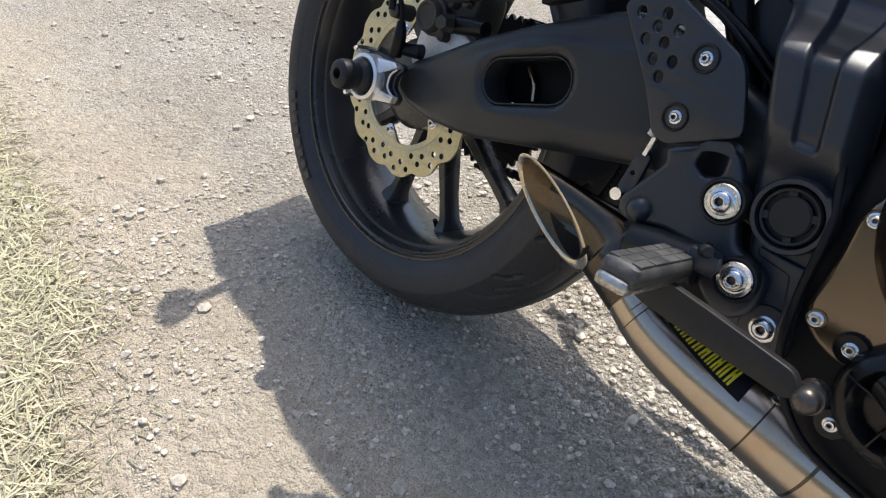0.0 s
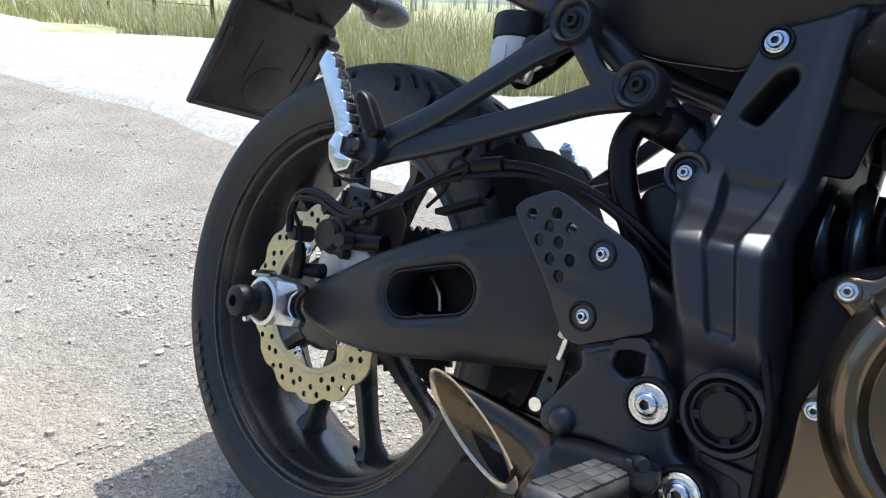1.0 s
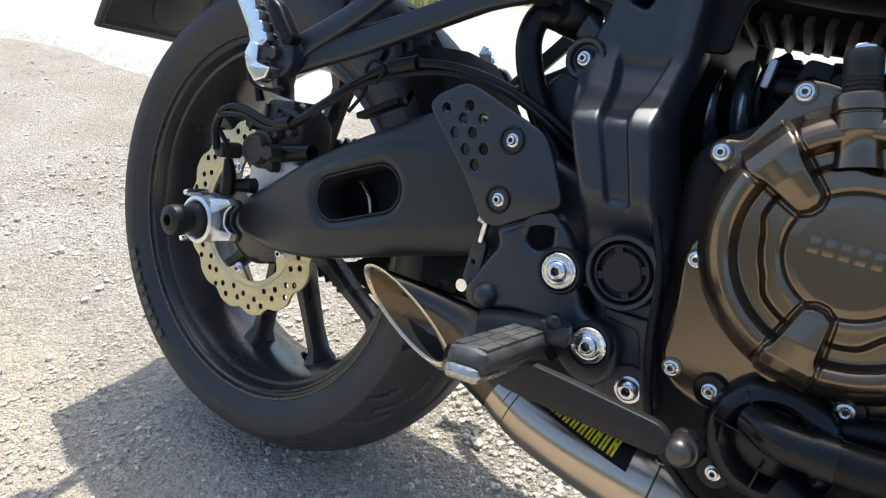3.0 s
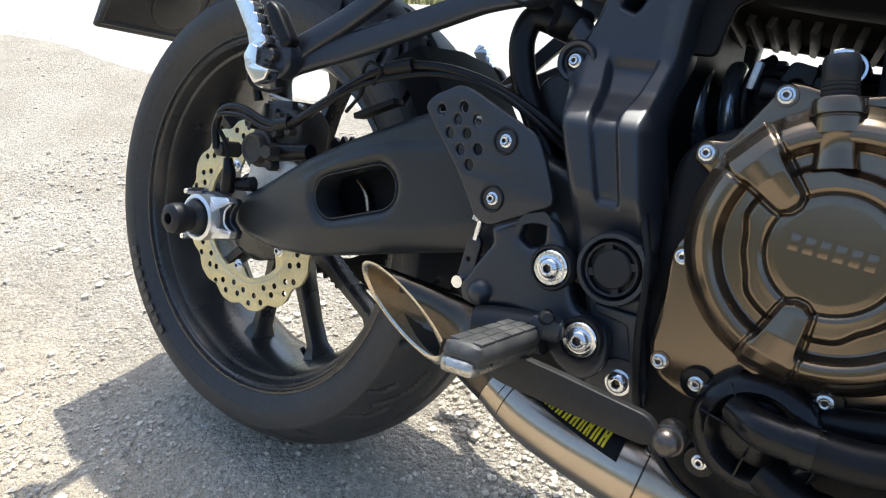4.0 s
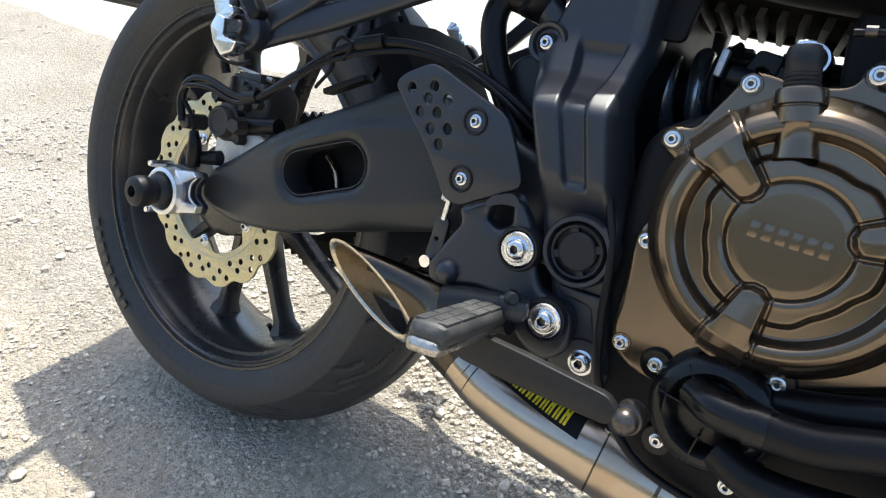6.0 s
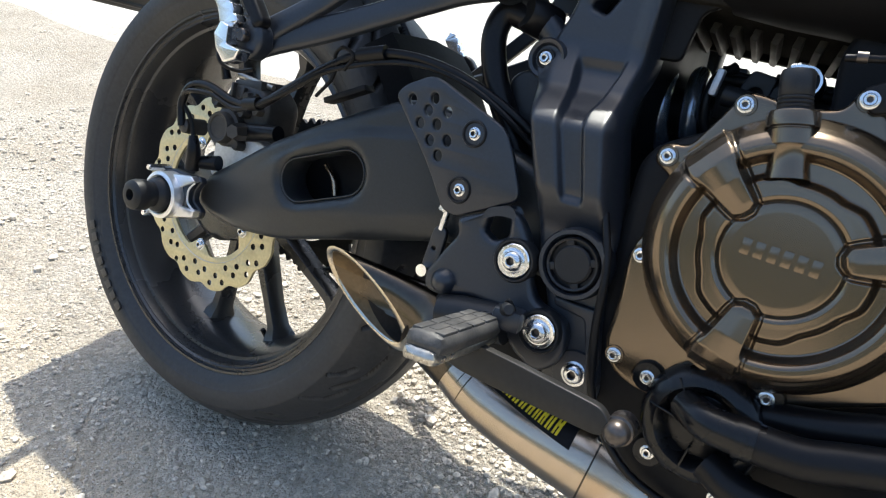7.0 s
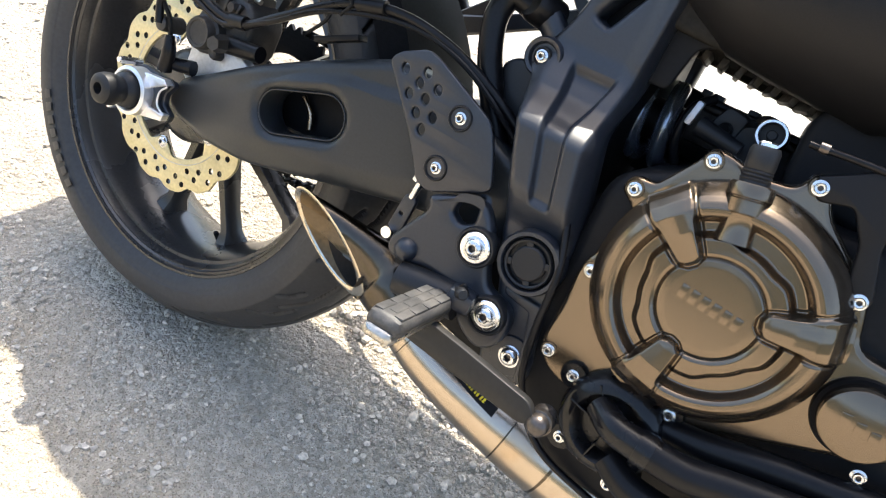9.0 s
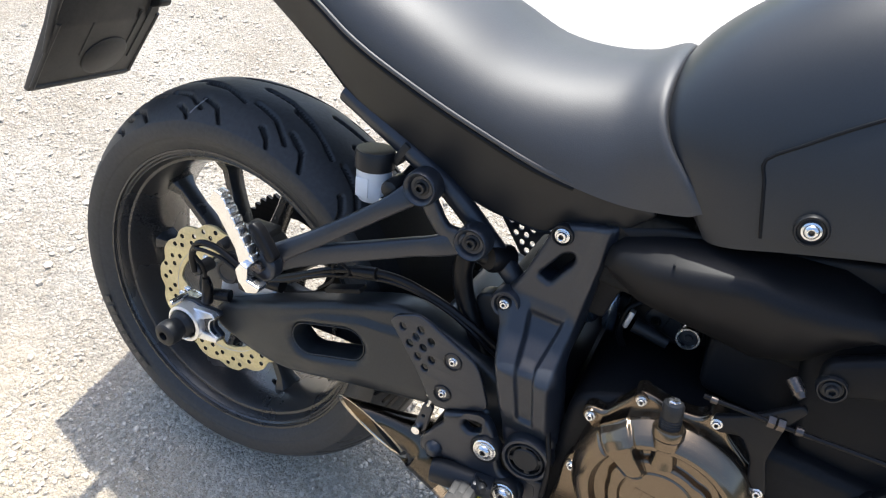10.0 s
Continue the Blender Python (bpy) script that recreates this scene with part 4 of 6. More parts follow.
# brake light switch rod and hanger
part("switch_hanger", plate([(0.373, 0.338), (0.367, 0.348), (0.372, 0.384), (0.379, 0.388), (0.386, 0.384), (0.383, 0.345)], -0.166, -0.160, 0.0015, [circle(0.376, 0.366, 0.002, 10)], corner=0.004), M_PAINT, bike)
part("switch_pin", lathe([(0, 0.009), (0.0055, 0.009), (0.0064, 0.006), (0.0064, -0.006)], (0.3725, -0.164, 0.345), seg=20), M_ALU, bike)
part("switch_rod", tube([(0.379, -0.164, 0.384), (0.381, -0.165, 0.396), (0.382, -0.166, 0.402)], 0.0034, 10), M_STEEL, bike, "threaded adjuster rod")
part("rod_nut", lathe([(0, 0.003), (0.005, 0.003), (0.005, -0.003), (0, -0.003)], (0.379, -0.166, 0.404), (0.2, 0, 1), seg=6), M_STEEL, bike)


def frame_out(x, z):
    """How far the frame plate stands out: a boxed foot with two ridges and a channel, drawn in above."""
    left = along(z, ((0.435, 0.475), (0.485, 0.453), (0.510, 0.447), (0.56, 0.435)))
    left_in = along(z, ((0.437, 0.487), (0.498, 0.468), (0.533, 0.459), (0.56, 0.452)))
    right_in = along(z, ((0.444, 0.503), (0.456, 0.500), (0.506, 0.487), (0.547, 0.494), (0.56, 0.497)))
    right = along(z, ((0.435, 0.518), (0.491, 0.504), (0.528, 0.502), (0.56, 0.504), (0.68, 0.512)))
    foot = ease(0.412, 0.450, z) * 0.015
    flank = 0.6 * ease(left, left - 0.016, x) + 2.0 * ease(right, right + 0.017, x)
    h = foot - 0.013 * flank * ease(0.41, 0.45, z) - 0.027 * ease(0.492, 0.527, z) - 0.026 * ease(0.510, 0.566, z)
    chan = ease(left_in - 0.0025, left_in + 0.0025, x) * ease(right_in + 0.002, right_in - 0.003, x)
    h -= 0.0070 * chan * ease(0.437, 0.445, z) * ease(0.56, 0.535, z)
    h -= 0.0045 * chan * ease(0.498, 0.509, z) * ease(0.552, 0.540, z)
    h += 0.0035 * ease(0.490, 0.504, x) * ease(0.512, 0.507, x) * ease(0.545, 0.57, z)
    return h


def frame_bow(bm):
    for v in bm.verts:
        v.co.y -= frame_out(v.co.x, v.co.z) if v.co.y < -0.15 else -0.042 * ease(0.50, 0.56, v.co.z)
    return bm


# frame side plate with the pivot cap
FRAME = [(0.444, 0.612), (0.452, 0.642), (0.462, 0.654), (0.516, 0.672), (0.521, 0.655), (0.512, 0.600), (0.512, 0.545), (0.510, 0.515), (0.524, 0.462), (0.533, 0.425), (0.534, 0.390), (0.540, 0.350), (0.552, 0.300), (0.545, 0.284), (0.508, 0.280), (0.500, 0.300),
         (0.495, 0.345), (0.484, 0.375), (0.474, 0.395), (0.466, 0.425), (0.4445, 0.495), (0.4265, 0.526), (0.4175, 0.537), (0.4165, 0.549), (0.4235, 0.560), (0.434, 0.575)]
FSLOT = rounded([(0.452, 0.590), (0.470, 0.622), (0.480, 0.627), (0.484, 0.618), (0.466, 0.585)], 0.004)
frame_xs = [0.412 + 0.003 * i for i in range(11)] + [0.445 + 0.0012 * i for i in range(69)] + [0.530, 0.536]
frame_zs = [0.30, 0.33, 0.36, 0.38] + [0.400 + 0.0025 * i for i in range(76)] + [0.60, 0.61, 0.62, 0.63, 0.64, 0.65]
fr = part("frame_plate", frame_bow(dice(plate(FRAME, -0.172, -0.140, 0.006, [FSLOT], corner=0.012, bres=3), frame_xs, frame_zs)), M_PAINT, bike, "satin black frame side plate", angle=50)
part("lower_rib", plate([(0.498, 0.365), (0.535, 0.365), (0.545, 0.320), (0.550, 0.295), (0.542, 0.290), (0.534, 0.330), (0.526, 0.355), (0.500, 0.358)], -0.177, -0.168, 0.002, corner=0.003), M_PAINT, fr)
part("pivot_boss", lathe([(0.0, 0.177), (0.0215, 0.177), (0.0225, 0.185), (0.0235, 0.1875), (0.0265, 0.1875), (0.0280, 0.184), (0.0285, 0.165)], (0.509, 0, 0.395), seg=64), M_PAINT, fr)
part("pivot_cover", lathe([(0.0, 0.187), (0.0135, 0.187), (0.0150, 0.1855), (0.0152, 0.181), (0.0182, 0.181), (0.0184, 0.1865), (0.0200, 0.1872), (0.0214, 0.185), (0.0216, 0.175)], (0.509, 0, 0.395), seg=64), M_PLASTIC, fr, "black plastic pivot cap with slots")
for k in range(4):
    a = radians(20 + 90 * k)
    part("bridge", block((0.509 + 0.0167 * math.cos(a), -0.184, 0.395 + 0.0167 * math.sin(a)), (0.0045, 0.004, 0.006), 0.0008, (0, -math.degrees(a), 0)), M_PLASTIC, fr)
part("bolt_ear", lathe([(0.0, 0.138), (0.0110, 0.138), (0.0128, 0.1415), (0.0155, 0.1425), (0.0172, 0.140), (0.0176, 0.125)], (0.4285, 0, 0.5435), seg=40), M_PAINT, fr)
for x, y, z, r in ((0.4275, -0.138, 0.5435, 0.0038), (0.464, -0.1325, 0.643, 0.0054)):
    stud(fr, x, y - 0.002, z, r * 2.2, ME_CUP)
    stud(fr, x, y - 0.003, z, r, ME_DOME if r > 0.008 else ME_CAP)
stud(fr, 0.529, -0.174, 0.310, 0.0082, ME_DOME)
part("lower_boss", lathe([(0, 0.174), (0.018, 0.174), (0.020, 0.170), (0.020, 0.15)], (0.529, 0, 0.310)), M_PAINT, fr)

# subframe, passenger footrest hanger
def hanger(side):
    """The forked carrier of a passenger footrest and the folded rest on it; side is -1 on the near flank."""
    def flip(bm):
        if side > 0:
            for v in bm.verts:
                v.co.y = -v.co.y
        return bm
    far = "" if side < 0 else "far_"
    hang = part(far + "footrest_hanger", flip(bar([(0.158, -0.199, 0.512, 0.0135), (0.180, -0.190, 0.530, 0.0108), (0.215, -0.178, 0.557, 0.0100), (0.262, -0.166, 0.597, 0.0098), (0.284, -0.160, 0.617, 0.0106), (0.304, -0.1485, 0.637, 0.0140)], 0.012)), M_PAINT, bike, "black forked passenger footrest hanger")
    part("hanger_arm", flip(bar([(0.158, -0.199, 0.508, 0.0155), (0.185, -0.186, 0.520, 0.0140), (0.225, -0.173, 0.535, 0.0120), (0.310, -0.155, 0.572, 0.0108), (0.340, -0.151, 0.585, 0.0118), (0.368, -0.1385, 0.598, 0.0150)], 0.012)), M_PAINT, hang)
    part("hanger_web", flip(bar([(0.318, -0.150, 0.636, 0.010), (0.332, -0.148, 0.617, 0.0085), (0.345, -0.146, 0.604, 0.009), (0.365, -0.143, 0.598, 0.013)], 0.012)), M_PAINT, hang)
    for x, y, z in ((0.312, -0.152, 0.646), (0.377, -0.142, 0.602)):
        part("lug", flip(lathe([(0.0, 0.004), (0.0125, 0.004), (0.0150, 0.010), (0.0175, 0.0115), (0.0195, 0.009), (0.0200, 0.0), (0.0200, -0.010), (0, -0.010)], (x, y, z))), M_PAINT, hang)
        if side < 0:
            stud(hang, x, y - 0.004, z, 0.0062, ME_BLACK)
    part("fork_end", flip(plate([(0.143, 0.505), (0.150, 0.522), (0.166, 0.528), (0.180, 0.520), (0.182, 0.502), (0.170, 0.490), (0.152, 0.492)], -0.218, -0.198, 0.005, corner=0.007)), M_PAINT, hang)
    part("hinge_bolt", flip(lathe([(0, 0.2260), (0.0050, 0.2260), (0.0062, 0.2245), (0.0062, 0.21)], (0.163, 0, 0.511), seg=24)), M_KNOB, hang)
    # the folded rest: a slim bar with a toothed edge
    outline = [(0.150, 0.510)]
    for k in range(7):
        x0, z0 = 0.163 - 0.0069 * k, 0.5215 + 0.0094 * k
        outline += [(x0, z0), (x0 - 0.0036, z0 + 0.0062), (x0 - 0.0070, z0 + 0.0058)]
    outline += [(0.115, 0.588), (0.105, 0.590), (0.098, 0.577), (0.136, 0.529), (0.142, 0.514)]
    rest = part(far + "passenger_footrest", flip(plate(outline, -0.231, -0.217, 0.0012, corner=0.0015)), M_ALU, bike, "folded polished aluminium passenger footrest")
    part("rest_rubber", flip(plate([(0.150, 0.540), (0.140, 0.555), (0.146, 0.561), (0.157, 0.556), (0.182, 0.526), (0.172, 0.516)], -0.219, -0.203, 0.004, corner=0.006)), M_HOSE, rest)
    part("rest_block", flip(plate([(0.143, 0.507), (0.150, 0.519), (0.160, 0.516), (0.160, 0.500), (0.178, 0.497), (0.174, 0.488), (0.160, 0.483), (0.148, 0.494)], -0.238, -0.222, 0.0015, corner=0.002)), M_ALU, rest)
    part("rest_spring", flip(tube([(0.140, -0.215, 0.502), (0.135, -0.222, 0.492), (0.140, -0.222, 0.482), (0.152, -0.212, 0.478), (0.165, -0.205, 0.482)], 0.0021, 8)), M_HOSE, rest)


hanger(-1)
hanger(1)

part("subframe_tube", tube([(0.18, -0.105, 0.70), (0.312, -0.118, 0.648), (0.377, -0.112, 0.600), (0.47, -0.105, 0.52)], 0.0125, 14), M_PAINT, bike, "black subframe tube")
part("seat_rail", tube([(0.05, -0.070, 0.805), (0.25, -0.095, 0.712), (0.45, -0.105, 0.650)], 0.012, 14), M_PAINT, bike)
part("far_subframe_tube", tube([(0.18, 0.105, 0.70), (0.312, 0.118, 0.660), (0.377, 0.112, 0.640), (0.47, 0.105, 0.60)], 0.0125, 14), M_PAINT, bike)
part("vent_hose", tube([(0.395, -0.115, 0.575), (0.372, -0.118, 0.578), (0.366, -0.122, 0.555), (0.378, -0.124, 0.52), (0.40, -0.125, 0.485), (0.42, -0.125, 0.455)], 0.0115, 14), M_HOSE, bike, "black rubber breather hose")
part("hose_end", lathe([(0, 0.012), (0.013, 0.012), (0.016, 0.006), (0.016, -0.02), (0, -0.02)], (0.398, -0.115, 0.578), (-0.6, -1, 0.2), seg=24), M_HOSE, bike)

# brake fluid reservoir
RC, RA = (0.2435, -0.128, 0.598), (-0.10, 0.0, 1.0)
res = part("fluid_reservoir", lathe([(0.0, 0.0), (0.0165, 0.0), (0.0190, 0.004), (0.0198, 0.012), (0.0206, 0.040), (0.0, 0.040)], RC, RA, 40), M_TANK_PLASTIC, bike, "cloudy white brake fluid reservoir with a black cap")
part("cap", lathe([(0.0200, 0.036), (0.0226, 0.038), (0.0230, 0.055), (0.0215, 0.059), (0.0, 0.060)], RC, RA, 40), M_PLASTIC, res, "ribbed black screw cap")
part("level_window", block((0.238, -0.148, 0.616), (0.016, 0.002, 0.022), 0.0008, (0, -6, 0)), M_TANK_PLASTIC, res)
part("reservoir_lug", lathe([(0, 0.152), (0.005, 0.152), (0.0095, 0.150), (0.0105, 0.146), (0.0105, 0.12)], (0.272, 0, 0.626)), M_PLASTIC, res)
part("hose_clip", block((0.266, -0.146, 0.606), (0.010, 0.012, 0.016), 0.002, (0, 20, 0)), M_STEEL, res)
part("cap_bracket", block((0.268, -0.118, 0.660), (0.010, 0.020, 0.030), 0.003, (0, 25, 0)), M_PLASTIC, res)
part("reservoir_hose", tube([(0.245, -0.128, 0.604), (0.250, -0.118, 0.600), (0.265, -0.095, 0.625), (0.28, -0.07, 0.665)], 0.0055, 10), M_HOSE, bike)

# rear shock lying behind the frame, wiring and boxes in shade
pts = []
for i in range(105):
    a = 2 * math.pi * i / 26
    pts.append((0.4345 + 0.108 * i / 104, 0.036 * math.cos(a), 0.5285 + 0.036 * math.sin(a)))
part("shock_spring", tube(pts, 0.0085, 14, 1), M_SPRING, bike, "dark blue-grey shock spring")
part("shock_body", tube([(0.42, 0.0, 0.530), (0.70, 0.0, 0.530)], 0.021, 18), M_DARK, bike)
con = part("connector", block((0.553, -0.082, 0.553), (0.006, 0.010, 0.022), 0.002, (0, 8, 0)), M_CAST, bike, "pale wiring connector")
part("plug", tube([(0.560, -0.076, 0.545), (0.600, -0.078, 0.540)], [0.009, 0.007], 10), M_PLASTIC, con)
thr = part("throttle_body", lathe([(0, 0.060), (0.014, 0.060), (0.019, 0.056), (0.021, 0.045), (0.021, -0.05), (0, -0.05)], (0.603, 0, 0.548), seg=36), M_PLASTIC, bike, "black throttle bodies with linkage")
part("rail_housing", block((0.600, -0.010, 0.548), (0.110, 0.05, 0.044), 0.007), M_PLASTIC, thr)
part("barrel", lathe([(0, 0.058), (0.013, 0.058), (0.018, 0.054), (0.020, 0.040), (0.020, -0.05), (0, -0.05)], (0.655, 0, 0.552), seg=32), M_PLASTIC, thr)
part("linkage_rod", tube([(0.548, -0.040, 0.561), (0.60, -0.042, 0.561), (0.66, -0.040, 0.558)], 0.0042, 10), M_PLASTIC, thr)
for k in (0, 1, 4, 6):
    part("rail_tooth", block((0.546 + 0.0115 * k, -0.012, 0.5715), (0.009 + 0.002 * (k % 3), 0.016, 0.006), 0.0015), M_PLASTIC, thr)
part("idle_lever", plate([(0.573, 0.530), (0.566, 0.552), (0.574, 0.570), (0.594, 0.566), (0.588, 0.535)], -0.062, -0.056, 0.0015, [circle(0.580, 0.550, 0.006, 14)], corner=0.005), M_PLASTIC, thr)
part("injector", tube([(0.585, -0.048, 0.555), (0.592, -0.054, 0.563)], [0.009, 0.007], 14), M_PLASTIC, thr)
part("vacuum_hose", tube([(0.560, -0.06, 0.570), (0.548, -0.07, 0.555), (0.548, -0.07, 0.525), (0.560, -0.06, 0.500)], 0.0042, 10), M_HOSE, thr)
part("ring_hanger", tube([(0.616, -0.078, 0.5625), (0.612, -0.060, 0.566), (0.606, -0.045, 0.566)], 0.010, 14), M_PLASTIC, thr)
# dark masses added to close bright gaps behind the frame plate
part("dark_filler", plate([(0.415, 0.42), (0.400, 0.47), (0.400, 0.525), (0.430, 0.532), (0.445, 0.63), (0.500, 0.65), (0.506, 0.56), (0.500, 0.42)], -0.10, 0.10, 0.006, corner=0.01), M_DARK, bike, "black filler mass behind the frame plate")
part("filler_step", plate([(0.402, 0.42), (0.390, 0.47), (0.388, 0.525), (0.400, 0.534), (0.430, 0.536), (0.430, 0.42)], -0.118, -0.095, 0.004, corner=0.008), M_PLASTIC, bike)
box = part("airbox", plate([(0.495, 0.606), (0.500, 0.690), (0.80, 0.700), (0.80, 0.60), (0.68, 0.594), (0.62, 0.600), (0.53, 0.604)], -0.128, 0.086, 0.006, corner=0.008), M_FELT, bike, "black ribbed airbox")
flange = part("lower_flange", bar([(0.500, 0.082, 0.606, 0.0060), (0.580, 0.080, 0.600, 0.0060), (0.690, 0.076, 0.590, 0.0055)], 0.010), M_GREY, box, "dusty ribbed lower flange")
for k in range(11):
    part("floor_rib", block((0.510 + 0.0165 * k, 0.012, 0.6010 - 0.0009 * k), (0.0060, 0.130, 0.0110), 0.0012, (0, 14, 6)), M_GREY, flange)
# two dark sheets added beside and behind the spring, where all looks black
part("frame_backing", plate([(0.500, 0.56), (0.500, 0.66), (0.560, 0.66), (0.552, 0.606), (0.535, 0.598), (0.528, 0.56)], -0.116, -0.108, 0.002), M_DARK, bike)
part("spring_backing", plate([(0.495, 0.47), (0.495, 0.572), (0.592, 0.568), (0.590, 0.47)], 0.060, 0.066, 0.002), M_DARK, bike)
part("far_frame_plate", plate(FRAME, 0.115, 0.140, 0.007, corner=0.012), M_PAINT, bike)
# dark backing added between bracket and frame to stop ground showing through
part("inner_backing", plate([(0.372, 0.30), (0.388, 0.345), (0.43, 0.40), (0.50, 0.43), (0.54, 0.43), (0.54, 0.27), (0.45, 0.285)], -0.150, 0.10, 0.006, corner=0.01), M_DARK, bike)

# ---- exhaust ----
TIPA, TIPD, CUT = Vector((0.307, -0.150, 0.291)), Vector((-0.735, -0.619, 0.276)).normalized(), Vector((-0.134, -0.880, -0.455)).normalized()


NECK_C, NECK_D = Vector((0.412, -0.1327, 0.2585)), Vector((0.90, 0.0, -0.44)).normalized()


def tip_rings(r0, r1):
    """Rings of a slash-cut outlet: the wide body from its neck out to the lip, then lip face and bore inwards."""
    u = TIPD.cross(Vector((0, 0, 1))).normalized()
    v = u.cross(TIPD)
    seg = 64
    body, face, bore_ = [], [[], [], []], [[], [], []]
    for i in range(seg):
        t = 2 * math.pi * i / seg
        n = u * math.cos(t) + v * math.sin(t)
        m = (n - NECK_D * n.dot(NECK_D)).normalized()

        def on_cut(r):
            return TIPA + n * r - TIPD * (n.dot(CUT) * r / TIPD.dot(CUT))

        end, shoulder = on_cut(r0), Vector((0.380, -0.128, 0.2835)) + m * 0.0380
        body.append(spline([NECK_C + m * r1, shoulder, (shoulder + end) / 2 + (n + m).normalized() * 0.0006, end], 5))
        broad = 0.5 - 0.5 * math.cos(t)
        for k, (r, back) in enumerate(((r0 - 0.0008, -0.0006), (r0 - 0.0022 - 0.0040 * broad, -0.0004 * broad), (r0 - 0.0030 - 0.0042 * broad, 0.0022 * (1 - broad) + 0.0004))):
            face[k].append(on_cut(r) - CUT * back)
        far = Vector((0.360, -0.126, 0.284)) + m * 0.0290
        bore_[0].append(face[2][-1])
        bore_[1].append(face[2][-1] * 0.72 + far * 0.28)
        bore_[2].append(far)
    return [[c[k] for c in body] for k in range(len(body[0]))], face, bore_


body, face, bore_rings = tip_rings(0.0335, 0.0275)
exhaust = part("exhaust_tip", loft(body, False), M_TIP, bike, "dark slash-cut steel exhaust outlet", angle=60)
part("rolled_lip", loft([body[-1]] + face, False), M_GOLD, exhaust, "gold-tinted bevelled lip", angle=70)
part("bore", loft(bore_rings[:2], False), M_SOOT, exhaust, "heat-stained bore")
# deep end of the bore: soot, and the dark of its depth in colour
part("bore_depth", loft(bore_rings[1:] + [[Vector((0.385, -0.127, 0.275)) + (d - Vector((0.360, -0.126, 0.284))) * 0.02 for d in bore_rings[2]]], False), M_HOLE, exhaust)
PIPE = [(0.4085, -0.1325, 0.2600), (0.412, -0.1327, 0.2582), (0.447, -0.1322, 0.2428), (0.500, -0.1345, 0.2335), (0.560, -0.1345, 0.2285), (0.640, -0.1180, 0.2115), (0.760, -0.0832, 0.1913)]
PIPE_R = [0.0262, 0.0268, 0.0298, 0.0322, 0.0368, 0.0385, 0.036]
pipe = part("exhaust_pipe", tube(PIPE, PIPE_R, 48, 10), M_TITAN, bike, "brushed titanium exhaust silencer body")


def band(a, b, r, name, mat, w=0.0025):
    """A weld or seam round the pipe at a, square to the way to b."""
    d = (Vector(b) - Vector(a)).normalized()
    return part(name, lathe([(r - 0.001, -w), (r + 0.0007, -w * 0.5), (r + 0.0007, w * 0.5), (r - 0.001, w)], a, d, 48), mat, pipe)


band((0.424, -0.1325, 0.2525), (0.447, -0.1322, 0.2428), 0.0272, "weld", M_TIP, 0.0010)
band((0.431, -0.1325, 0.2494), (0.452, -0.1322, 0.2415), 0.0280, "weld", M_TIP, 0.0010)
band((0.527, -0.1349, 0.2316), (0.552, -0.1350, 0.2294), 0.0342, "seam", M_TIP, 0.0007)
band((0.533, -0.1350, 0.2311), (0.552, -0.1350, 0.2294), 0.0347, "seam", M_TIP, 0.0007)
band((0.5535, -0.1349, 0.2292), (0.575, -0.1322, 0.2256), 0.0366, "clamp_band", M_TIP, 0.0012)
band((0.598, -0.1272, 0.2209), (0.620, -0.1227, 0.2162), 0.0380, "clamp_band", M_TIP, 0.0025)
part("rivet", lathe([(0.0, -0.001), (0.0022, 0.0), (0.0024, 0.0016), (0.0040, 0.0016), (0.0044, 0.0), (0.0044, -0.004), (0, -0.004)], (0.5600, -0.1545, 0.2600), (0.12, -0.55, 0.82), 20), M_STEEL, pipe)
# maker's label: a black field with yellow bars, wrapped on the pipe
PIPE_LINE = spline(PIPE, 10)


def pipe_at(x):
    """Centre, radius and way of the pipe at a place along the motorcycle."""
    xs = [p.x for p in PIPE_LINE]
    k = [float(np.interp(x, xs, [p[a] for p in PIPE_LINE])) for a in range(3)]
    r = float(np.interp(x, [p[0] for p in PIPE], PIPE_R))
    q = [float(np.interp(x + 0.004, xs, [p[a] for p in PIPE_LINE])) for a in range(3)]
    return Vector(k), r, (Vector(q) - Vector(k)).normalized()


def wrap(s0, s1, a0, a1, r, ns=8, na=8, skew=0.0):
    """A thin patch lying on the pipe, from s0 to s1 along the label and a0 to a1 degrees round it."""
    bm = bmesh.new()
    grid = []
    for i in range(ns + 1):
        row = []
        for j in range(na + 1):
            s = s0 + (s1 - s0) * i / ns + skew * (j / na)
            c, rad, d = pipe_at(0.448 + 0.097 * s)
            u = Vector((0, -1, 0))
            u = (u - d * u.dot(d)).normalized()
            v = d.cross(u)
            v = v if v.z > 0 else -v
            a = radians(a0 + (a1 - a0) * j / na + 13 - 23 * s)
            row.append([bm.verts.new(c + (u * math.cos(a) + v * math.sin(a)) * (rad + r + k)) for k in (0.0, -0.0006)])
        grid.append(row)
    for i in range(ns):
        for j in range(na):
            for k in (0, 1):
                q = [grid[i][j][k], grid[i + 1][j][k], grid[i + 1][j + 1][k], grid[i][j + 1][k]]
                bm.faces.new(q if k == 0 else q[::-1])
    rim = [(i, 0) for i in range(ns + 1)] + [(ns, j) for j in range(1, na + 1)] + [(i, na) for i in range(ns - 1, -1, -1)] + [(0, j) for j in range(na - 1, 0, -1)]
    for (i, j), (k, l) in zip(rim, rim[1:] + rim[:1]):
        bm.faces.new((grid[i][j][0], grid[k][l][0], grid[k][l][1], grid[i][j][1]))
    bmesh.ops.recalc_face_normals(bm, faces=bm.faces)
    return bm


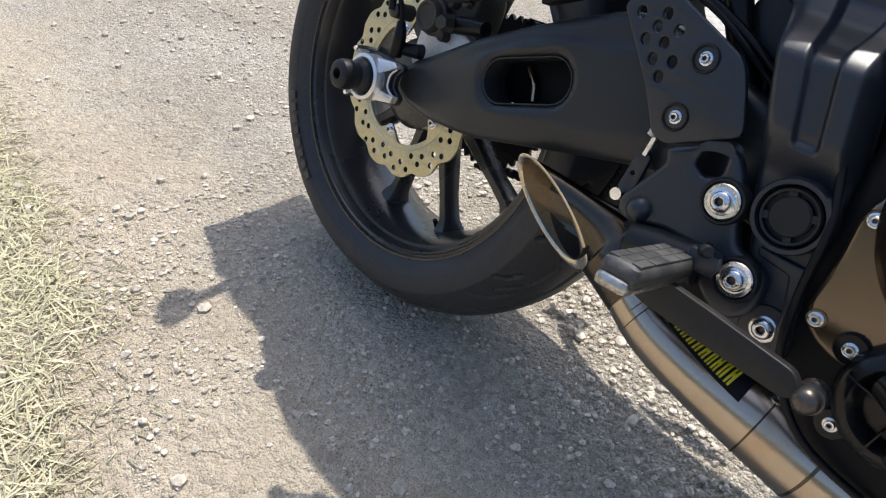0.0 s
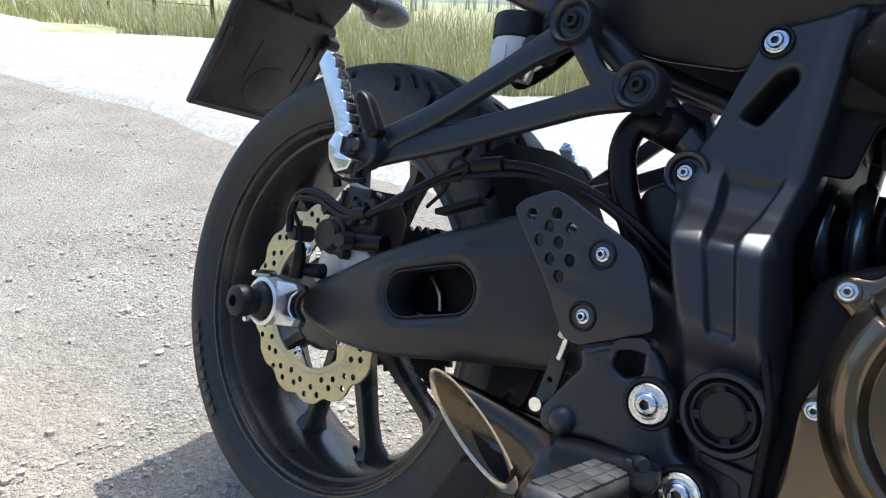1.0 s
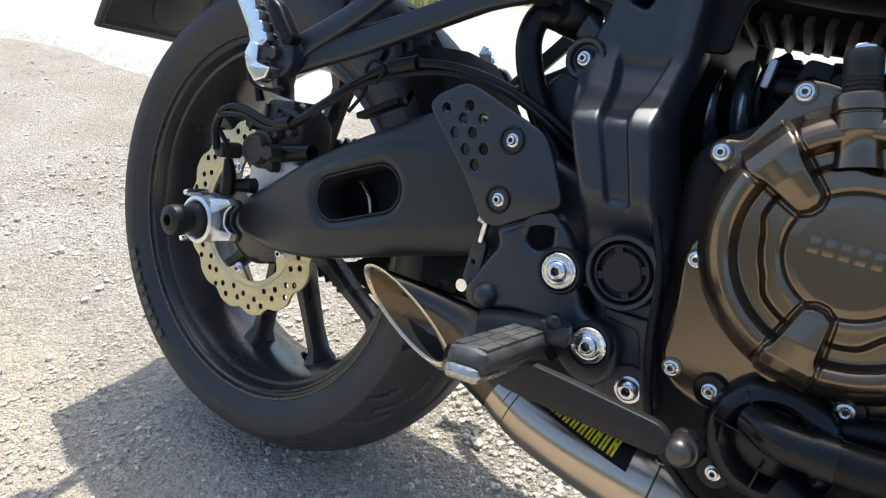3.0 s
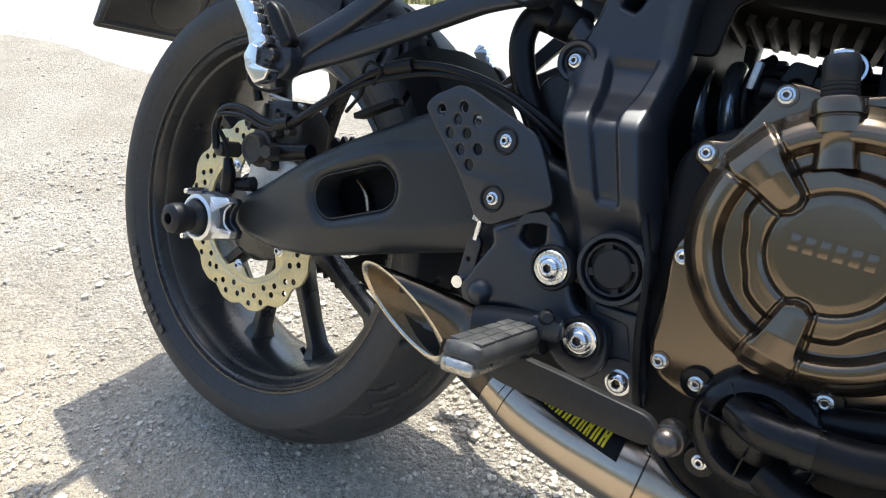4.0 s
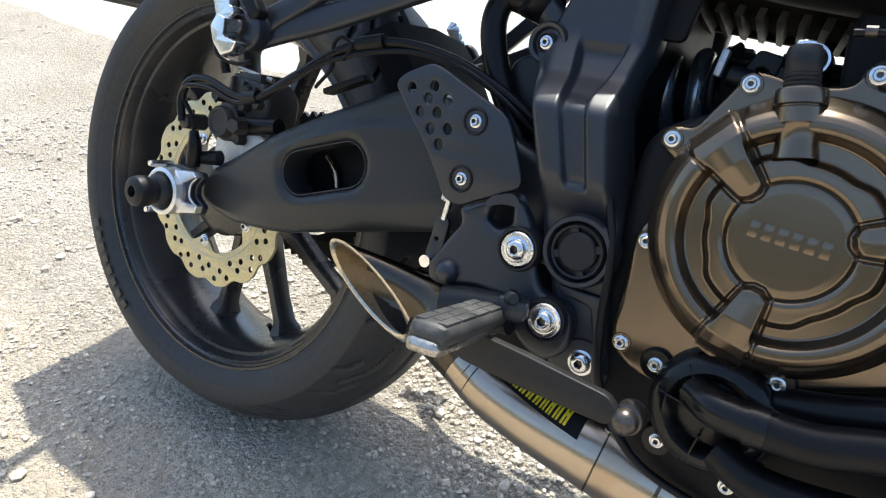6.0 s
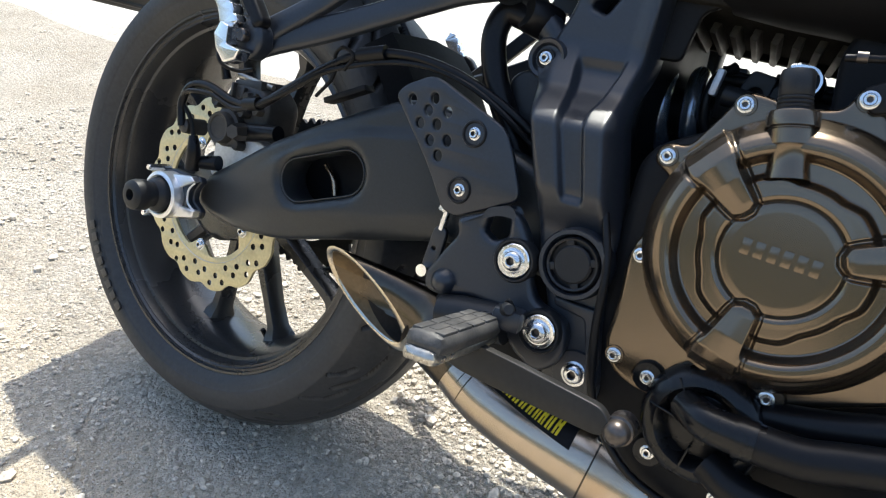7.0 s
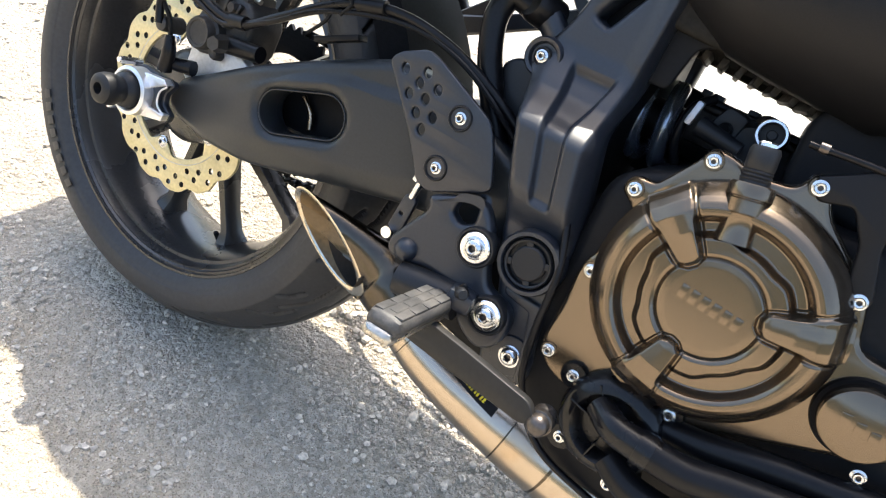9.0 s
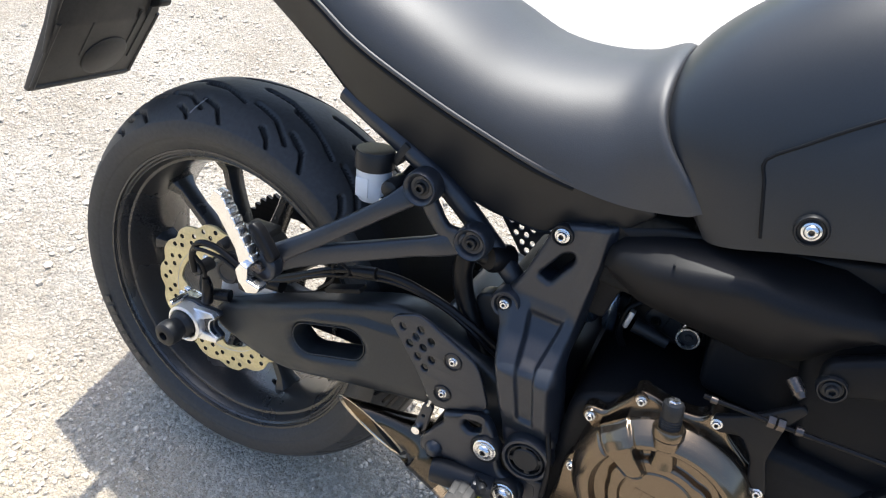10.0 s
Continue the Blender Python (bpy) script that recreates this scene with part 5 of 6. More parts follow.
lab = part("maker_label", wrap(0.06, 0.93, 33, 90, 0.0006, 14), M_DARK, pipe, "black label with yellow lettering bars")
for k in range(9):
    part("label_bar", wrap(0.13 + 0.078 * k, 0.150 + 0.078 * k, 39, 78, 0.0010, 2, 4, skew=0.02), M_YELLOW, lab)
    part("label_bar", wrap(0.163 + 0.078 * k, 0.183 + 0.078 * k, 39, 78, 0.0010, 2, 4, skew=0.02), M_YELLOW, lab)
    part("label_bar", wrap(0.145 + 0.078 * k, 0.170 + 0.078 * k, 52 + 10 * (k % 2), 58 + 10 * (k % 2), 0.0010, 2, 2), M_YELLOW, lab)
part("label_emblem", wrap(0.075, 0.118, 44, 76, 0.0010, 3, 4), M_RED, lab, "small red emblem")

# ---- rider's footrest and brake pedal ----
PM = Matrix.Translation((0.4585, -0.258, 0.333)) @ pose(0, 0, 0, -2, -4, 1)
peg = part("rider_footrest", block((0, 0.010, 0.0010), (0.0310, 0.100, 0.0165), 0.0080), M_PAD, bike, "rubber-topped rider footrest", angle=60)
peg.matrix_basis = PM
for i in range(3):
    for j in range(4):
        part("rubber_rib", block((-0.0088 + 0.0088 * i, -0.024 + 0.0215 * j + (0.006 if i == 1 else 0), 0.0084), (0.0078, 0.0200, 0.0030), 0.0012), M_PAD, peg)
part("footrest_core", block((-0.001, 0.0090, -0.0078), (0.0270, 0.102, 0.0120), 0.0059), M_DULL, peg, "dull metal footrest core", angle=60)
part("footrest_clevis", block((0.474, -0.197, 0.341), (0.024, 0.022, 0.018), 0.005, (0, 0, 10)), M_PAINT, brk)
part("clevis_pin", lathe([(0, 0.010), (0.0038, 0.010), (0.0050, 0.008), (0.0055, 0.002), (0.0042, 0.0), (0.0042, -0.014)], (0.474, -0.207, 0.350), (0.6, -0.8, 0.3), seg=20), M_PLASTIC, brk)
part("return_spring", tube([(0.470, -0.203, 0.350), (0.474, -0.205, 0.357), (0.480, -0.203, 0.350)], 0.0015, 8), M_HOSE, brk)
part("pedal_pivot_sleeve", tube([(0.411, -0.192, 0.323), (0.430, -0.190, 0.326), (0.470, -0.188, 0.332)], [0.0150, 0.0165, 0.0165], 24), M_PLASTIC, brk, "black cylinder behind the footrest")
pedal = part("brake_pedal", plate([(0.432, 0.301), (0.440, 0.318), (0.462, 0.322), (0.500, 0.322), (0.572, 0.320), (0.582, 0.309), (0.574, 0.300), (0.500, 0.297), (0.455, 0.296)], -0.224, -0.215, 0.0012, corner=0.006), M_LEVER, bike, "flat black brake pedal arm")
for v in pedal.data.vertices:
    v.co.y -= 0.13 * max(0, v.co.x - 0.44)
knob = part("pedal_knob", lathe([(0, 0.019), (0.005, 0.018), (0.0080, 0.0155), (0.0090, 0.011), (0.0090, 0.006), (0, 0.006)], (0.585, -0.228, 0.307)), M_KNOB, pedal, "dull ribbed pedal tip")
part("pedal_collar", lathe([(0.0090, 0.008), (0.0104, 0.0075), (0.0104, 0.003), (0.0098, 0.0022), (0.0098, -0.001), (0.0104, -0.002), (0.0104, -0.008), (0, -0.008)], (0.585, -0.228, 0.307)), M_KNOB, pedal)

# ---- engine ----
COVER = [(0.545, 0.484), (0.547, 0.495), (0.555, 0.499), (0.566, 0.499), (0.584, 0.528), (0.590, 0.541), (0.602, 0.541), (0.625, 0.536), (0.650, 0.540), (0.655, 0.555), (0.668, 0.555), (0.676, 0.534), (0.700, 0.516), (0.722, 0.503), (0.730, 0.485), (0.738, 0.462), (0.782, 0.461),
         (0.802, 0.436), (0.796, 0.404), (0.752, 0.382), (0.708, 0.361), (0.650, 0.336), (0.615, 0.322), (0.580, 0.318), (0.556, 0.327), (0.546, 0.345), (0.548, 0.380), (0.546, 0.412), (0.549, 0.426), (0.5515, 0.430), (0.553, 0.455), (0.560, 0.474), (0.553, 0.479)]
eng = part("engine_cover", plate(COVER, -0.183, -0.160, 0.005, corner=0.012, bres=3), M_BRONZE, bike, "bronze-grey painted engine side cover")
CC = (0.643, 0, 0.443)


def rib_shape(p, q):
    """1 on a rib that runs out along p, 0 beyond it, and the groove round it."""
    w = along(p, ((0.033, 0.0075), (0.040, 0.0095), (0.060, 0.0130), (0.080, 0.0170), (0.09, 0.0175)))
    d = min(w - abs(q), p - 0.0335 - max(0.0, abs(q) - 0.003) * 0.6)
    return ease(-0.0003, 0.0026, d), ease(-0.0034, -0.0016, d) * ease(0.0004, -0.0010, d), d


def dome_height(r, t):
    inner = 0.0450 + 0.0042 * max(ease(12, 30, abs(((t - 75 + 180) % 360) - 180)), 0) * ease(60, 54, abs(((t - 75 + 180) % 360) - 180))
    for mid in (193, 314):
        gap = abs(((t - mid + 180) % 360) - 180)
        if gap < 62:
            inner = 0.0450 + 0.0042 * ease(12, 30, gap) * ease(64, 54, gap)
    h = along(r, ((0, 0.2092), (0.030, 0.2092), (0.0348, 0.2088), (0.0356, 0.2076), (0.0364, 0.2076), (0.0374, 0.2098), (0.0395, 0.2108), (0.0430, 0.2106), (0.064, 0.2100),
                  (0.0652, 0.2122), (0.0675, 0.2140), (0.0715, 0.2142), (0.0755, 0.2120), (0.0790, 0.2085), (0.0825, 0.2035), (0.0855, 0.1985), (0.0885, 0.1930), (0.0905, 0.1700)))
    h -= 0.0070 * ease(inner, inner + 0.0060, r) * ease(0.0655, 0.0610, r)
    for mid in (138, 16, 256):
        a = radians(t - mid)
        p, q = r * math.cos(a), r * math.sin(a)
        if p > 0.02 and abs(q) < 0.03:
            on, ditch, d = rib_shape(p, q)
            top = along(p, ((0.030, 0.2128), (0.040, 0.2150), (0.056, 0.2172), (0.070, 0.2170), (0.078, 0.2120), (0.084, 0.2050), (0.0880, 0.1960))) - 0.0016 * ease(0.002, 0.016, abs(q + 0.004))
            h = h * (1 - on) + max(h, top) * on - 0.0016 * ditch * ease(0.087, 0.083, r)
    return h


def dome_mesh():
    radii = [0.0905 * i / 110 for i in range(1, 111)]
    seg = 540
    bm = bmesh.new()
    mid = bm.verts.new((CC[0], -0.2092, CC[2]))
    rings = []
    for r in radii:
        rings.append([bm.verts.new((CC[0] + r * math.cos(2 * math.pi * i / seg), -dome_height(r, 360 * i / seg), CC[2] + r * math.sin(2 * math.pi * i / seg))) for i in range(seg)])
    for i in range(seg):
        bm.faces.new((mid, rings[0][i], rings[0][(i + 1) % seg]))
    for a, b in zip(rings, rings[1:]):
        for i in range(seg):
            j = (i + 1) % seg
            bm.faces.new((a[i], a[j], b[j], b[i]))
    return bm


part("clutch_dome", dome_mesh(), M_BRONZE, eng, angle=70)
# raised maker's mark as plain bars
for k in range(6):
    part("raised_bar", block((0.6225 + 0.0082 * k, -0.2090, 0.4460 - 0.0005 * k), (0.0056, 0.0016, 0.0105), 0.0005, (0, 4, 0)), M_BRONZE, eng)
capr = part("inspection_cap", lathe([(0, 0.2000), (0.0235, 0.2000), (0.0252, 0.1988), (0.0258, 0.195), (0.0258, 0.170)], (0.762, 0, 0.422), seg=64), M_BRONZE, bike, "round bronze-grey inspection cap")
# black ring that stands for the shadow round the cap
part("cap_shadow", lathe([(0.0258, 0.1855), (0.0290, 0.1862), (0.0300, 0.184), (0.0300, 0.170)], (0.762, 0, 0.422), seg=64), M_DARK, capr)
for k in range(3):
    part("raised_bar", block((0.752 + 0.010 * k, -0.1998, 0.423 - 0.001 * k), (0.0065, 0.0016, 0.008), 0.0005, (0, -12, 0)), M_BRONZE, capr)
for x, z in ((0.555, 0.489), (0.556, 0.417), (0.557, 0.340), (0.594, 0.532), (0.661, 0.547), (0.719, 0.493), (0.780, 0.451)):
    part("screw_boss", lathe([(0, 0.184), (0.0068, 0.184), (0.0080, 0.181), (0.0086, 0.160)], (x, 0, z), seg=28), M_BRONZE, eng)
    stud(eng, x, -0.1850, z, 0.0037, ME_CAP, 15 * (x * 100 % 4))
# neck and sensor on top of the cover
NB, NA = (0.6315, -0.2055, 0.497), (-0.20, 0.10, 1)
neck = part("filler_neck", lathe([(0.0130, -0.006), (0.0122, 0.0), (0.0118, 0.004), (0.0117, 0.0130), (0.0126, 0.0142), (0.0136, 0.0150), (0.0137, 0.0238), (0.0129, 0.0246), (0.0129, 0.0252), (0.0150, 0.0260), (0.0152, 0.0335), (0.0144, 0.0350), (0.0125, 0.0354), (0.0, 0.0354)], NB, NA, 48), M_BRONZE, bike, "ribbed bronze neck with a black plug")
part("plug", lathe([(0.0100, 0.035), (0.0096, 0.0370), (0.0102, 0.0378), (0.0102, 0.0386), (0.0094, 0.0394), (0.0102, 0.0404), (0.0102, 0.0412), (0.0094, 0.0420), (0.0102, 0.0430), (0.0102, 0.0438), (0.0094, 0.0446), (0.0101, 0.0456), (0.0101, 0.0575), (0.0090, 0.0605), (0.0, 0.0605)], NB, NA, 40), M_PLASTIC, neck)
part("plug_screw", lathe([(0.0060, 0.0595), (0.0060, 0.0630), (0.0050, 0.0640), (0.0, 0.0645)], NB, NA, 6), M_STEEL, neck)
# water pump and hoses
pump = part("water_pump", lathe([(0.0430, 0.176), (0.0430, 0.188), (0.0405, 0.196), (0.0350, 0.202), (0.0300, 0.203), (0.0255, 0.199), (0.0220, 0.193), (0.0130, 0.195), (0.0, 0.197)], (0.629, 0, 0.317), seg=72), M_GLOSS, bike, "black water pump housing")
for t in (35, 125, 170, 260):
    a = radians(t)
    part("pump_rib", block((0.629 + 0.0255 * math.cos(a), -0.198, 0.317 + 0.0255 * math.sin(a)), (0.022, 0.010, 0.0016), 0.0008, (0, -t, 0)), M_GLOSS, pump)
for x, z in ((0.585, 0.334), (0.661, 0.350), (0.600, 0.281)):
    part("pump_lug", lathe([(0, 0.188), (0.0105, 0.188), (0.012, 0.184), (0.012, 0.17)], (x, 0, z), seg=24), M_GLOSS, pump)
    stud(pump, x, -0.188, z, 0.0036, ME_CAP)
part("pump_outlet", tube([(0.616, -0.200, 0.330), (0.632, -0.214, 0.329), (0.648, -0.217, 0.329), (0.668, -0.217, 0.330)], [0.0115, 0.0125, 0.0125, 0.0125], 20), M_GLOSS, pump)
part("hose_clamp", tube([(0.652, -0.217, 0.329), (0.664, -0.217, 0.3295)], 0.0142, 20), M_GLOSS, pump)
part("coolant_hose", tube([(0.660, -0.217, 0.329), (0.690, -0.217, 0.331), (0.722, -0.214, 0.340), (0.80, -0.205, 0.358), (0.95, -0.17, 0.38)], 0.0130, 20), M_HOSE, bike, "black rubber coolant hose")
part("upper_hose", tube([(0.655, -0.182, 0.334), (0.696, -0.190, 0.346), (0.74, -0.190, 0.360), (0.82, -0.185, 0.378), (0.95, -0.16, 0.40)], 0.0115, 18), M_HOSE, bike)
part("lower_hose", tube([(0.640, -0.198, 0.296), (0.668, -0.206, 0.288), (0.72, -0.205, 0.292), (0.80, -0.195, 0.305)], 0.0125, 18), M_HOSE, bike)
part("drain_screw", lathe([(0, 0.006), (0.006, 0.006), (0.006, -0.02)], (0.668, -0.20, 0.283), (0.2, -1, -0.3), seg=6), M_KNOB, pump)
for x, z, in ((0.651, 0.268), (0.671, 0.273), (0.735, 0.290), (0.760, 0.370), (0.783, 0.387)):
    stud(pump, x, -0.185, z, 0.0037, ME_CAP)
part("side_cable", tube([(0.520, -0.176, 0.440), (0.535, -0.186, 0.400), (0.540, -0.188, 0.350), (0.552, -0.186, 0.300), (0.590, -0.18, 0.255), (0.66, -0.17, 0.235)], 0.0032, 10), M_HOSE, bike)
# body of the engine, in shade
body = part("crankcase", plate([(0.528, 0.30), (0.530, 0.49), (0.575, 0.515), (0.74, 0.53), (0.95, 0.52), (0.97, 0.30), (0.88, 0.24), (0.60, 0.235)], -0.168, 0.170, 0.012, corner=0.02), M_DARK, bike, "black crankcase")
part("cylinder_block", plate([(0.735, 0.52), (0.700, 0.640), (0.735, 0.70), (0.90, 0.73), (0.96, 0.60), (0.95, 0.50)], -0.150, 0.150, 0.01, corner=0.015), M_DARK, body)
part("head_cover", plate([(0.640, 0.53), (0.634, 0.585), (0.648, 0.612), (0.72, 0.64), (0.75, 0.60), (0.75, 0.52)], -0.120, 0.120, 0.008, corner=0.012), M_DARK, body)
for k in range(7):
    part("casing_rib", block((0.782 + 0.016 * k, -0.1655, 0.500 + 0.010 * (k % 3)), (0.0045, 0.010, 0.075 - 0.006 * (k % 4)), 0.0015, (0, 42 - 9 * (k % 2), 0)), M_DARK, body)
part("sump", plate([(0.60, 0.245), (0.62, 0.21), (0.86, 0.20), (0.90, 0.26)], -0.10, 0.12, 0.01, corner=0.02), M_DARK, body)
mount = part("engine_mount", plate([(0.655, 0.553), (0.668, 0.560), (0.690, 0.575), (0.715, 0.600), (0.722, 0.596), (0.712, 0.570), (0.712, 0.530), (0.727, 0.495), (0.720, 0.484), (0.709, 0.492), (0.700, 0.525), (0.685, 0.545), (0.663, 0.538)], -0.190, -0.182, 0.002, corner=0.005), M_DUCT, bike, "black forked engine bracket")
for x, z in ((0.661, 0.547), (0.719, 0.493)):
    stud(mount, x, -0.190, z, 0.0038, ME_CAP)
part("front_bracket", plate([(0.715, 0.640), (0.722, 0.605), (0.80, 0.640), (0.95, 0.70), (0.95, 0.74), (0.80, 0.69)], -0.178, -0.160, 0.006, corner=0.012), M_DARK, bike, "black front engine hanger")
stud(bike, 0.729, -0.180, 0.621, 0.0125, ME_CUP)
stud(bike, 0.729, -0.181, 0.621, 0.0055, ME_BLACK)
cable = part("clutch_cable", tube([(0.641, -0.188, 0.569), (0.675, -0.190, 0.572), (0.704, -0.190, 0.573), (0.740, -0.190, 0.5755), (0.773, -0.190, 0.578), (0.810, -0.188, 0.580), (0.9, -0.175, 0.584)], 0.0024, 10), M_HOSE, bike, "black clutch cable with two adjusting nuts")
for x, r in ((0.650, 0.0036), (0.699, 0.0062), (0.707, 0.0062), (0.722, 0.0045)):
    part("adjusting_nut", lathe([(0, 0.003), (r, 0.003), (r, -0.003), (0, -0.003)], (x, -0.190, 0.5665 + 0.0075 * (x - 0.600) / 0.1), (1, 0, 0.08), 6 if r > 0.006 else 16), M_KNOB, cable)
ring = part("release_ring", lathe([(0.0098, 0.003), (0.0102, 0.006), (0.0120, 0.006), (0.0128, 0.003), (0.0128, -0.012), (0.0098, -0.012)], (0.616, -0.088, 0.5625), (-0.1, -1, 0.1), 32), M_STEEL, bike)
part("ring_core", lathe([(0, 0.003), (0.0035, 0.003), (0.0045, 0.001), (0.0098, 0.0), (0.0098, -0.02)], (0.616, -0.088, 0.5625), (-0.1, -1, 0.1), 24), M_PLASTIC, ring)
part("hose_joint", lathe([(0, 0.010), (0.0035, 0.010), (0.0042, 0.007), (0.0058, 0.005), (0.0058, -0.008), (0, -0.010)], (0.704, -0.186, 0.613), (0.7, -0.7, -0.5), 20), M_KNOB, bike)

# ---- seat, tank and panels ----
def saddle_ring(x, w, zt, zb, shift=0.0, power=0.75):
    """A hump across the motorcycle; its lower edges may run ahead by shift."""
    pts = []
    power = along(x, ((0.40, 0.82), (0.49, power)))
    for i in range(25):
        a = math.pi * i / 24
        s, c = math.sin(a), math.cos(a)
        y = -w * math.copysign(abs(c) ** along(x, ((0.40, 0.86), (0.49, 0.80))), c)
        z = zb + (zt - zb) * s ** power
        pts.append(Vector((x + shift * (1 - s ** power) ** 1.8 - 0.10 * shift * math.sin(math.pi * s ** power) ** 2, y, z)))
    for i in range(1, 8):
        y = w * (1 - 2 * i / 8)
        pts.append(Vector((x + shift, y * 0.97, zb + 0.002)))
    return pts


def blend(rows, n=5):
    line = spline([r[:3] for r in rows], n)
    rest_ = spline([(r[3], r[4], 0) for r in rows], n)
    return [(a.x, a.y, a.z, b.x, b.y) for a, b in zip(line, rest_)]


SEAT = [(-0.20, 0.050, 0.905, 0.880, 0.0), (-0.14, 0.098, 0.915, 0.865, 0.0), (-0.04, 0.128, 0.905, 0.850, 0.0), (0.06, 0.142, 0.890, 0.826, 0.0), (0.14, 0.145, 0.872, 0.797, 0.0), (0.21, 0.152, 0.850, 0.764, 0.0), (0.294, 0.157, 0.824, 0.738, 0.0),
        (0.36, 0.156, 0.803, 0.720, 0.005), (0.42, 0.150, 0.802, 0.704, 0.015), (0.47, 0.142, 0.812, 0.697, 0.035), (0.497, 0.145, 0.826, 0.708, 0.064), (0.506, 0.146, 0.828, 0.716, 0.070), (0.511, 0.144, 0.826, 0.720, 0.072), (0.514, 0.138, 0.818, 0.722, 0.072)]
seat = part("seat", loft([saddle_ring(*r) for r in blend(SEAT)]), M_SEAT, bike, "black grained vinyl seat")
EDGE = [(x, -w - 0.001, zb) for x, w, zt, zb, sh in blend(SEAT)[20:46:2]]
part("edge_welt", tube([(x, y, z + 0.006) for x, y, z in EDGE], 0.0026, 8, 2), M_SEAT, seat)
part("edge_gap", tube([(x, y + 0.001, z + 0.0005) for x, y, z in EDGE], 0.0030, 8, 2), M_DARK, seat)
TANK = [(0.509, 0.136, 0.822, 0.700, 0.072), (0.530, 0.145, 0.856, 0.694, 0.060), (0.572, 0.155, 0.899, 0.700, 0.040), (0.64, 0.166, 0.950, 0.720, 0.02), (0.75, 0.185, 0.995, 0.752, 0.0), (0.90, 0.190, 1.005, 0.775, 0.0), (1.02, 0.165, 0.975, 0.795, 0.0)]
tank = part("fuel_tank", loft([saddle_ring(*r) for r in blend(TANK)]), M_TANK, bike, "matte graphite-black fuel tank")

def tank_y(x, z):
    rows = blend(TANK)
    w, zt, zb = (float(np.interp(x, [r[0] for r in rows], [r[k] for r in rows])) for k in (1, 2, 3))
    s = max(0.0, min(1.0, (z - zb) / (zt - zb))) ** (1 / 0.75)
    return -w * math.sqrt(max(0, 1 - s * s)) ** 0.8


grid = []
c00, c10, c11, c01 = Vector((0.627, 0.722)), Vector((0.86, 0.785)), Vector((0.86, 0.935)), Vector((0.606, 0.784))
bm = bmesh.new()
for i in range(17):
    row = []
    for j in range(13):
        u, v = i / 16, j / 12
        q = c00 * (1 - u) * (1 - v) + c10 * u * (1 - v) + c11 * u * v + c01 * (1 - u) * v + Vector((0, 0.10 * v * u * (1 - u)))
        row.append(bm.verts.new((q.x, tank_y(q.x, q.y) - 0.0025, q.y)))
    grid.append(row)
for i in range(16):
    for j in range(12):
        bm.faces.new((grid[i][j], grid[i + 1][j], grid[i + 1][j + 1], grid[i][j + 1]))
ext = bmesh.ops.extrude_face_region(bm, geom=bm.faces[:])
for g in ext["geom"]:
    if isinstance(g, bmesh.types.BMVert):
        g.co.y += 0.02
panel = part("tank_panel", bm, M_TANK, tank, "graphite side panel of the tank")
gap = [(c01 * (1 - u) + c11 * u + Vector((0, 0.10 * u * (1 - u)))) for u in [i / 12 for i in range(12, -1, -1)]] + [c01 * (1 - u) + c00 * u for u in (0.25, 0.5, 0.75, 1.0)]
part("panel_gap", tube([(q.x, tank_y(q.x, q.y) - 0.0022, q.y) for q in gap], 0.0016, 8, 3), M_DARK, tank)
BY = tank_y(0.660, 0.741) - 0.004
stud(tank, 0.658, BY, 0.745, 0.0135, ME_CUP)
stud(tank, 0.658, BY - 0.002, 0.745, 0.0062, ME_DOME)
def drawn_in(bm):
    """Leans the lower part of a side panel inwards below the seat's edge."""
    for v in bm.verts:
        if v.co.y < -0.135:
            edge = along(v.co.x, ((0.06, 0.826), (0.14, 0.797), (0.21, 0.764), (0.294, 0.738), (0.36, 0.720), (0.42, 0.704), (0.50, 0.697)))
            wide = along(v.co.x, ((-0.20, 0.045), (-0.13, 0.096), (-0.06, 0.120), (0.06, 0.142), (0.14, 0.145), (0.21, 0.152), (0.294, 0.157), (0.36, 0.156), (0.42, 0.150), (0.50, 0.144)))
            v.co.y += 0.40 * max(0.0, edge - v.co.z) + 0.160 - wide
    return bm


SIDE = [(0.212, 0.684), (0.290, 0.648), (0.375, 0.630), (0.440, 0.626), (0.462, 0.650), (0.520, 0.668), (0.545, 0.700), (0.500, 0.712), (0.42, 0.716), (0.30, 0.752), (0.20, 0.790), (0.10, 0.825), (0.02, 0.840), (-0.06, 0.850), (-0.06, 0.822), (0.06, 0.786), (0.139, 0.736), (0.190, 0.700)]
side = part("side_cover", drawn_in(dice(plate(SIDE, -0.154, -0.112, 0.003, corner=0.010, bres=3), [0.02 * i for i in range(27)], [0.63 + 0.01 * i for i in range(22)])), M_PLASTIC, bike, "black plastic cover under the seat")
part("tail_panel", drawn_in(dice(plate([(-0.20, 0.872), (-0.06, 0.842), (0.000, 0.822), (0.087, 0.779), (0.145, 0.731), (0.179, 0.700), (0.196, 0.688), (0.221, 0.6835), (0.217, 0.694), (0.235, 0.700), (0.20, 0.742), (0.12, 0.792), (0.02, 0.832), (-0.06, 0.862), (-0.20, 0.890)], -0.151, -0.136, 0.002, corner=0.002), [-0.18 + 0.02 * i for i in range(21)], [0.69 + 0.01 * i for i in range(15)])), M_PLASTIC, side)
part("far_side_cover", plate(SIDE, 0.112, 0.142, 0.008, corner=0.010, bres=3), M_PLASTIC, bike)
part("tank_skirt", plate([(0.505, 0.668), (0.56, 0.690), (0.66, 0.705), (0.80, 0.74), (0.80, 0.69), (0.64, 0.69), (0.54, 0.655)], -0.130, 0.13, 0.006, corner=0.01), M_DUCT, bike)
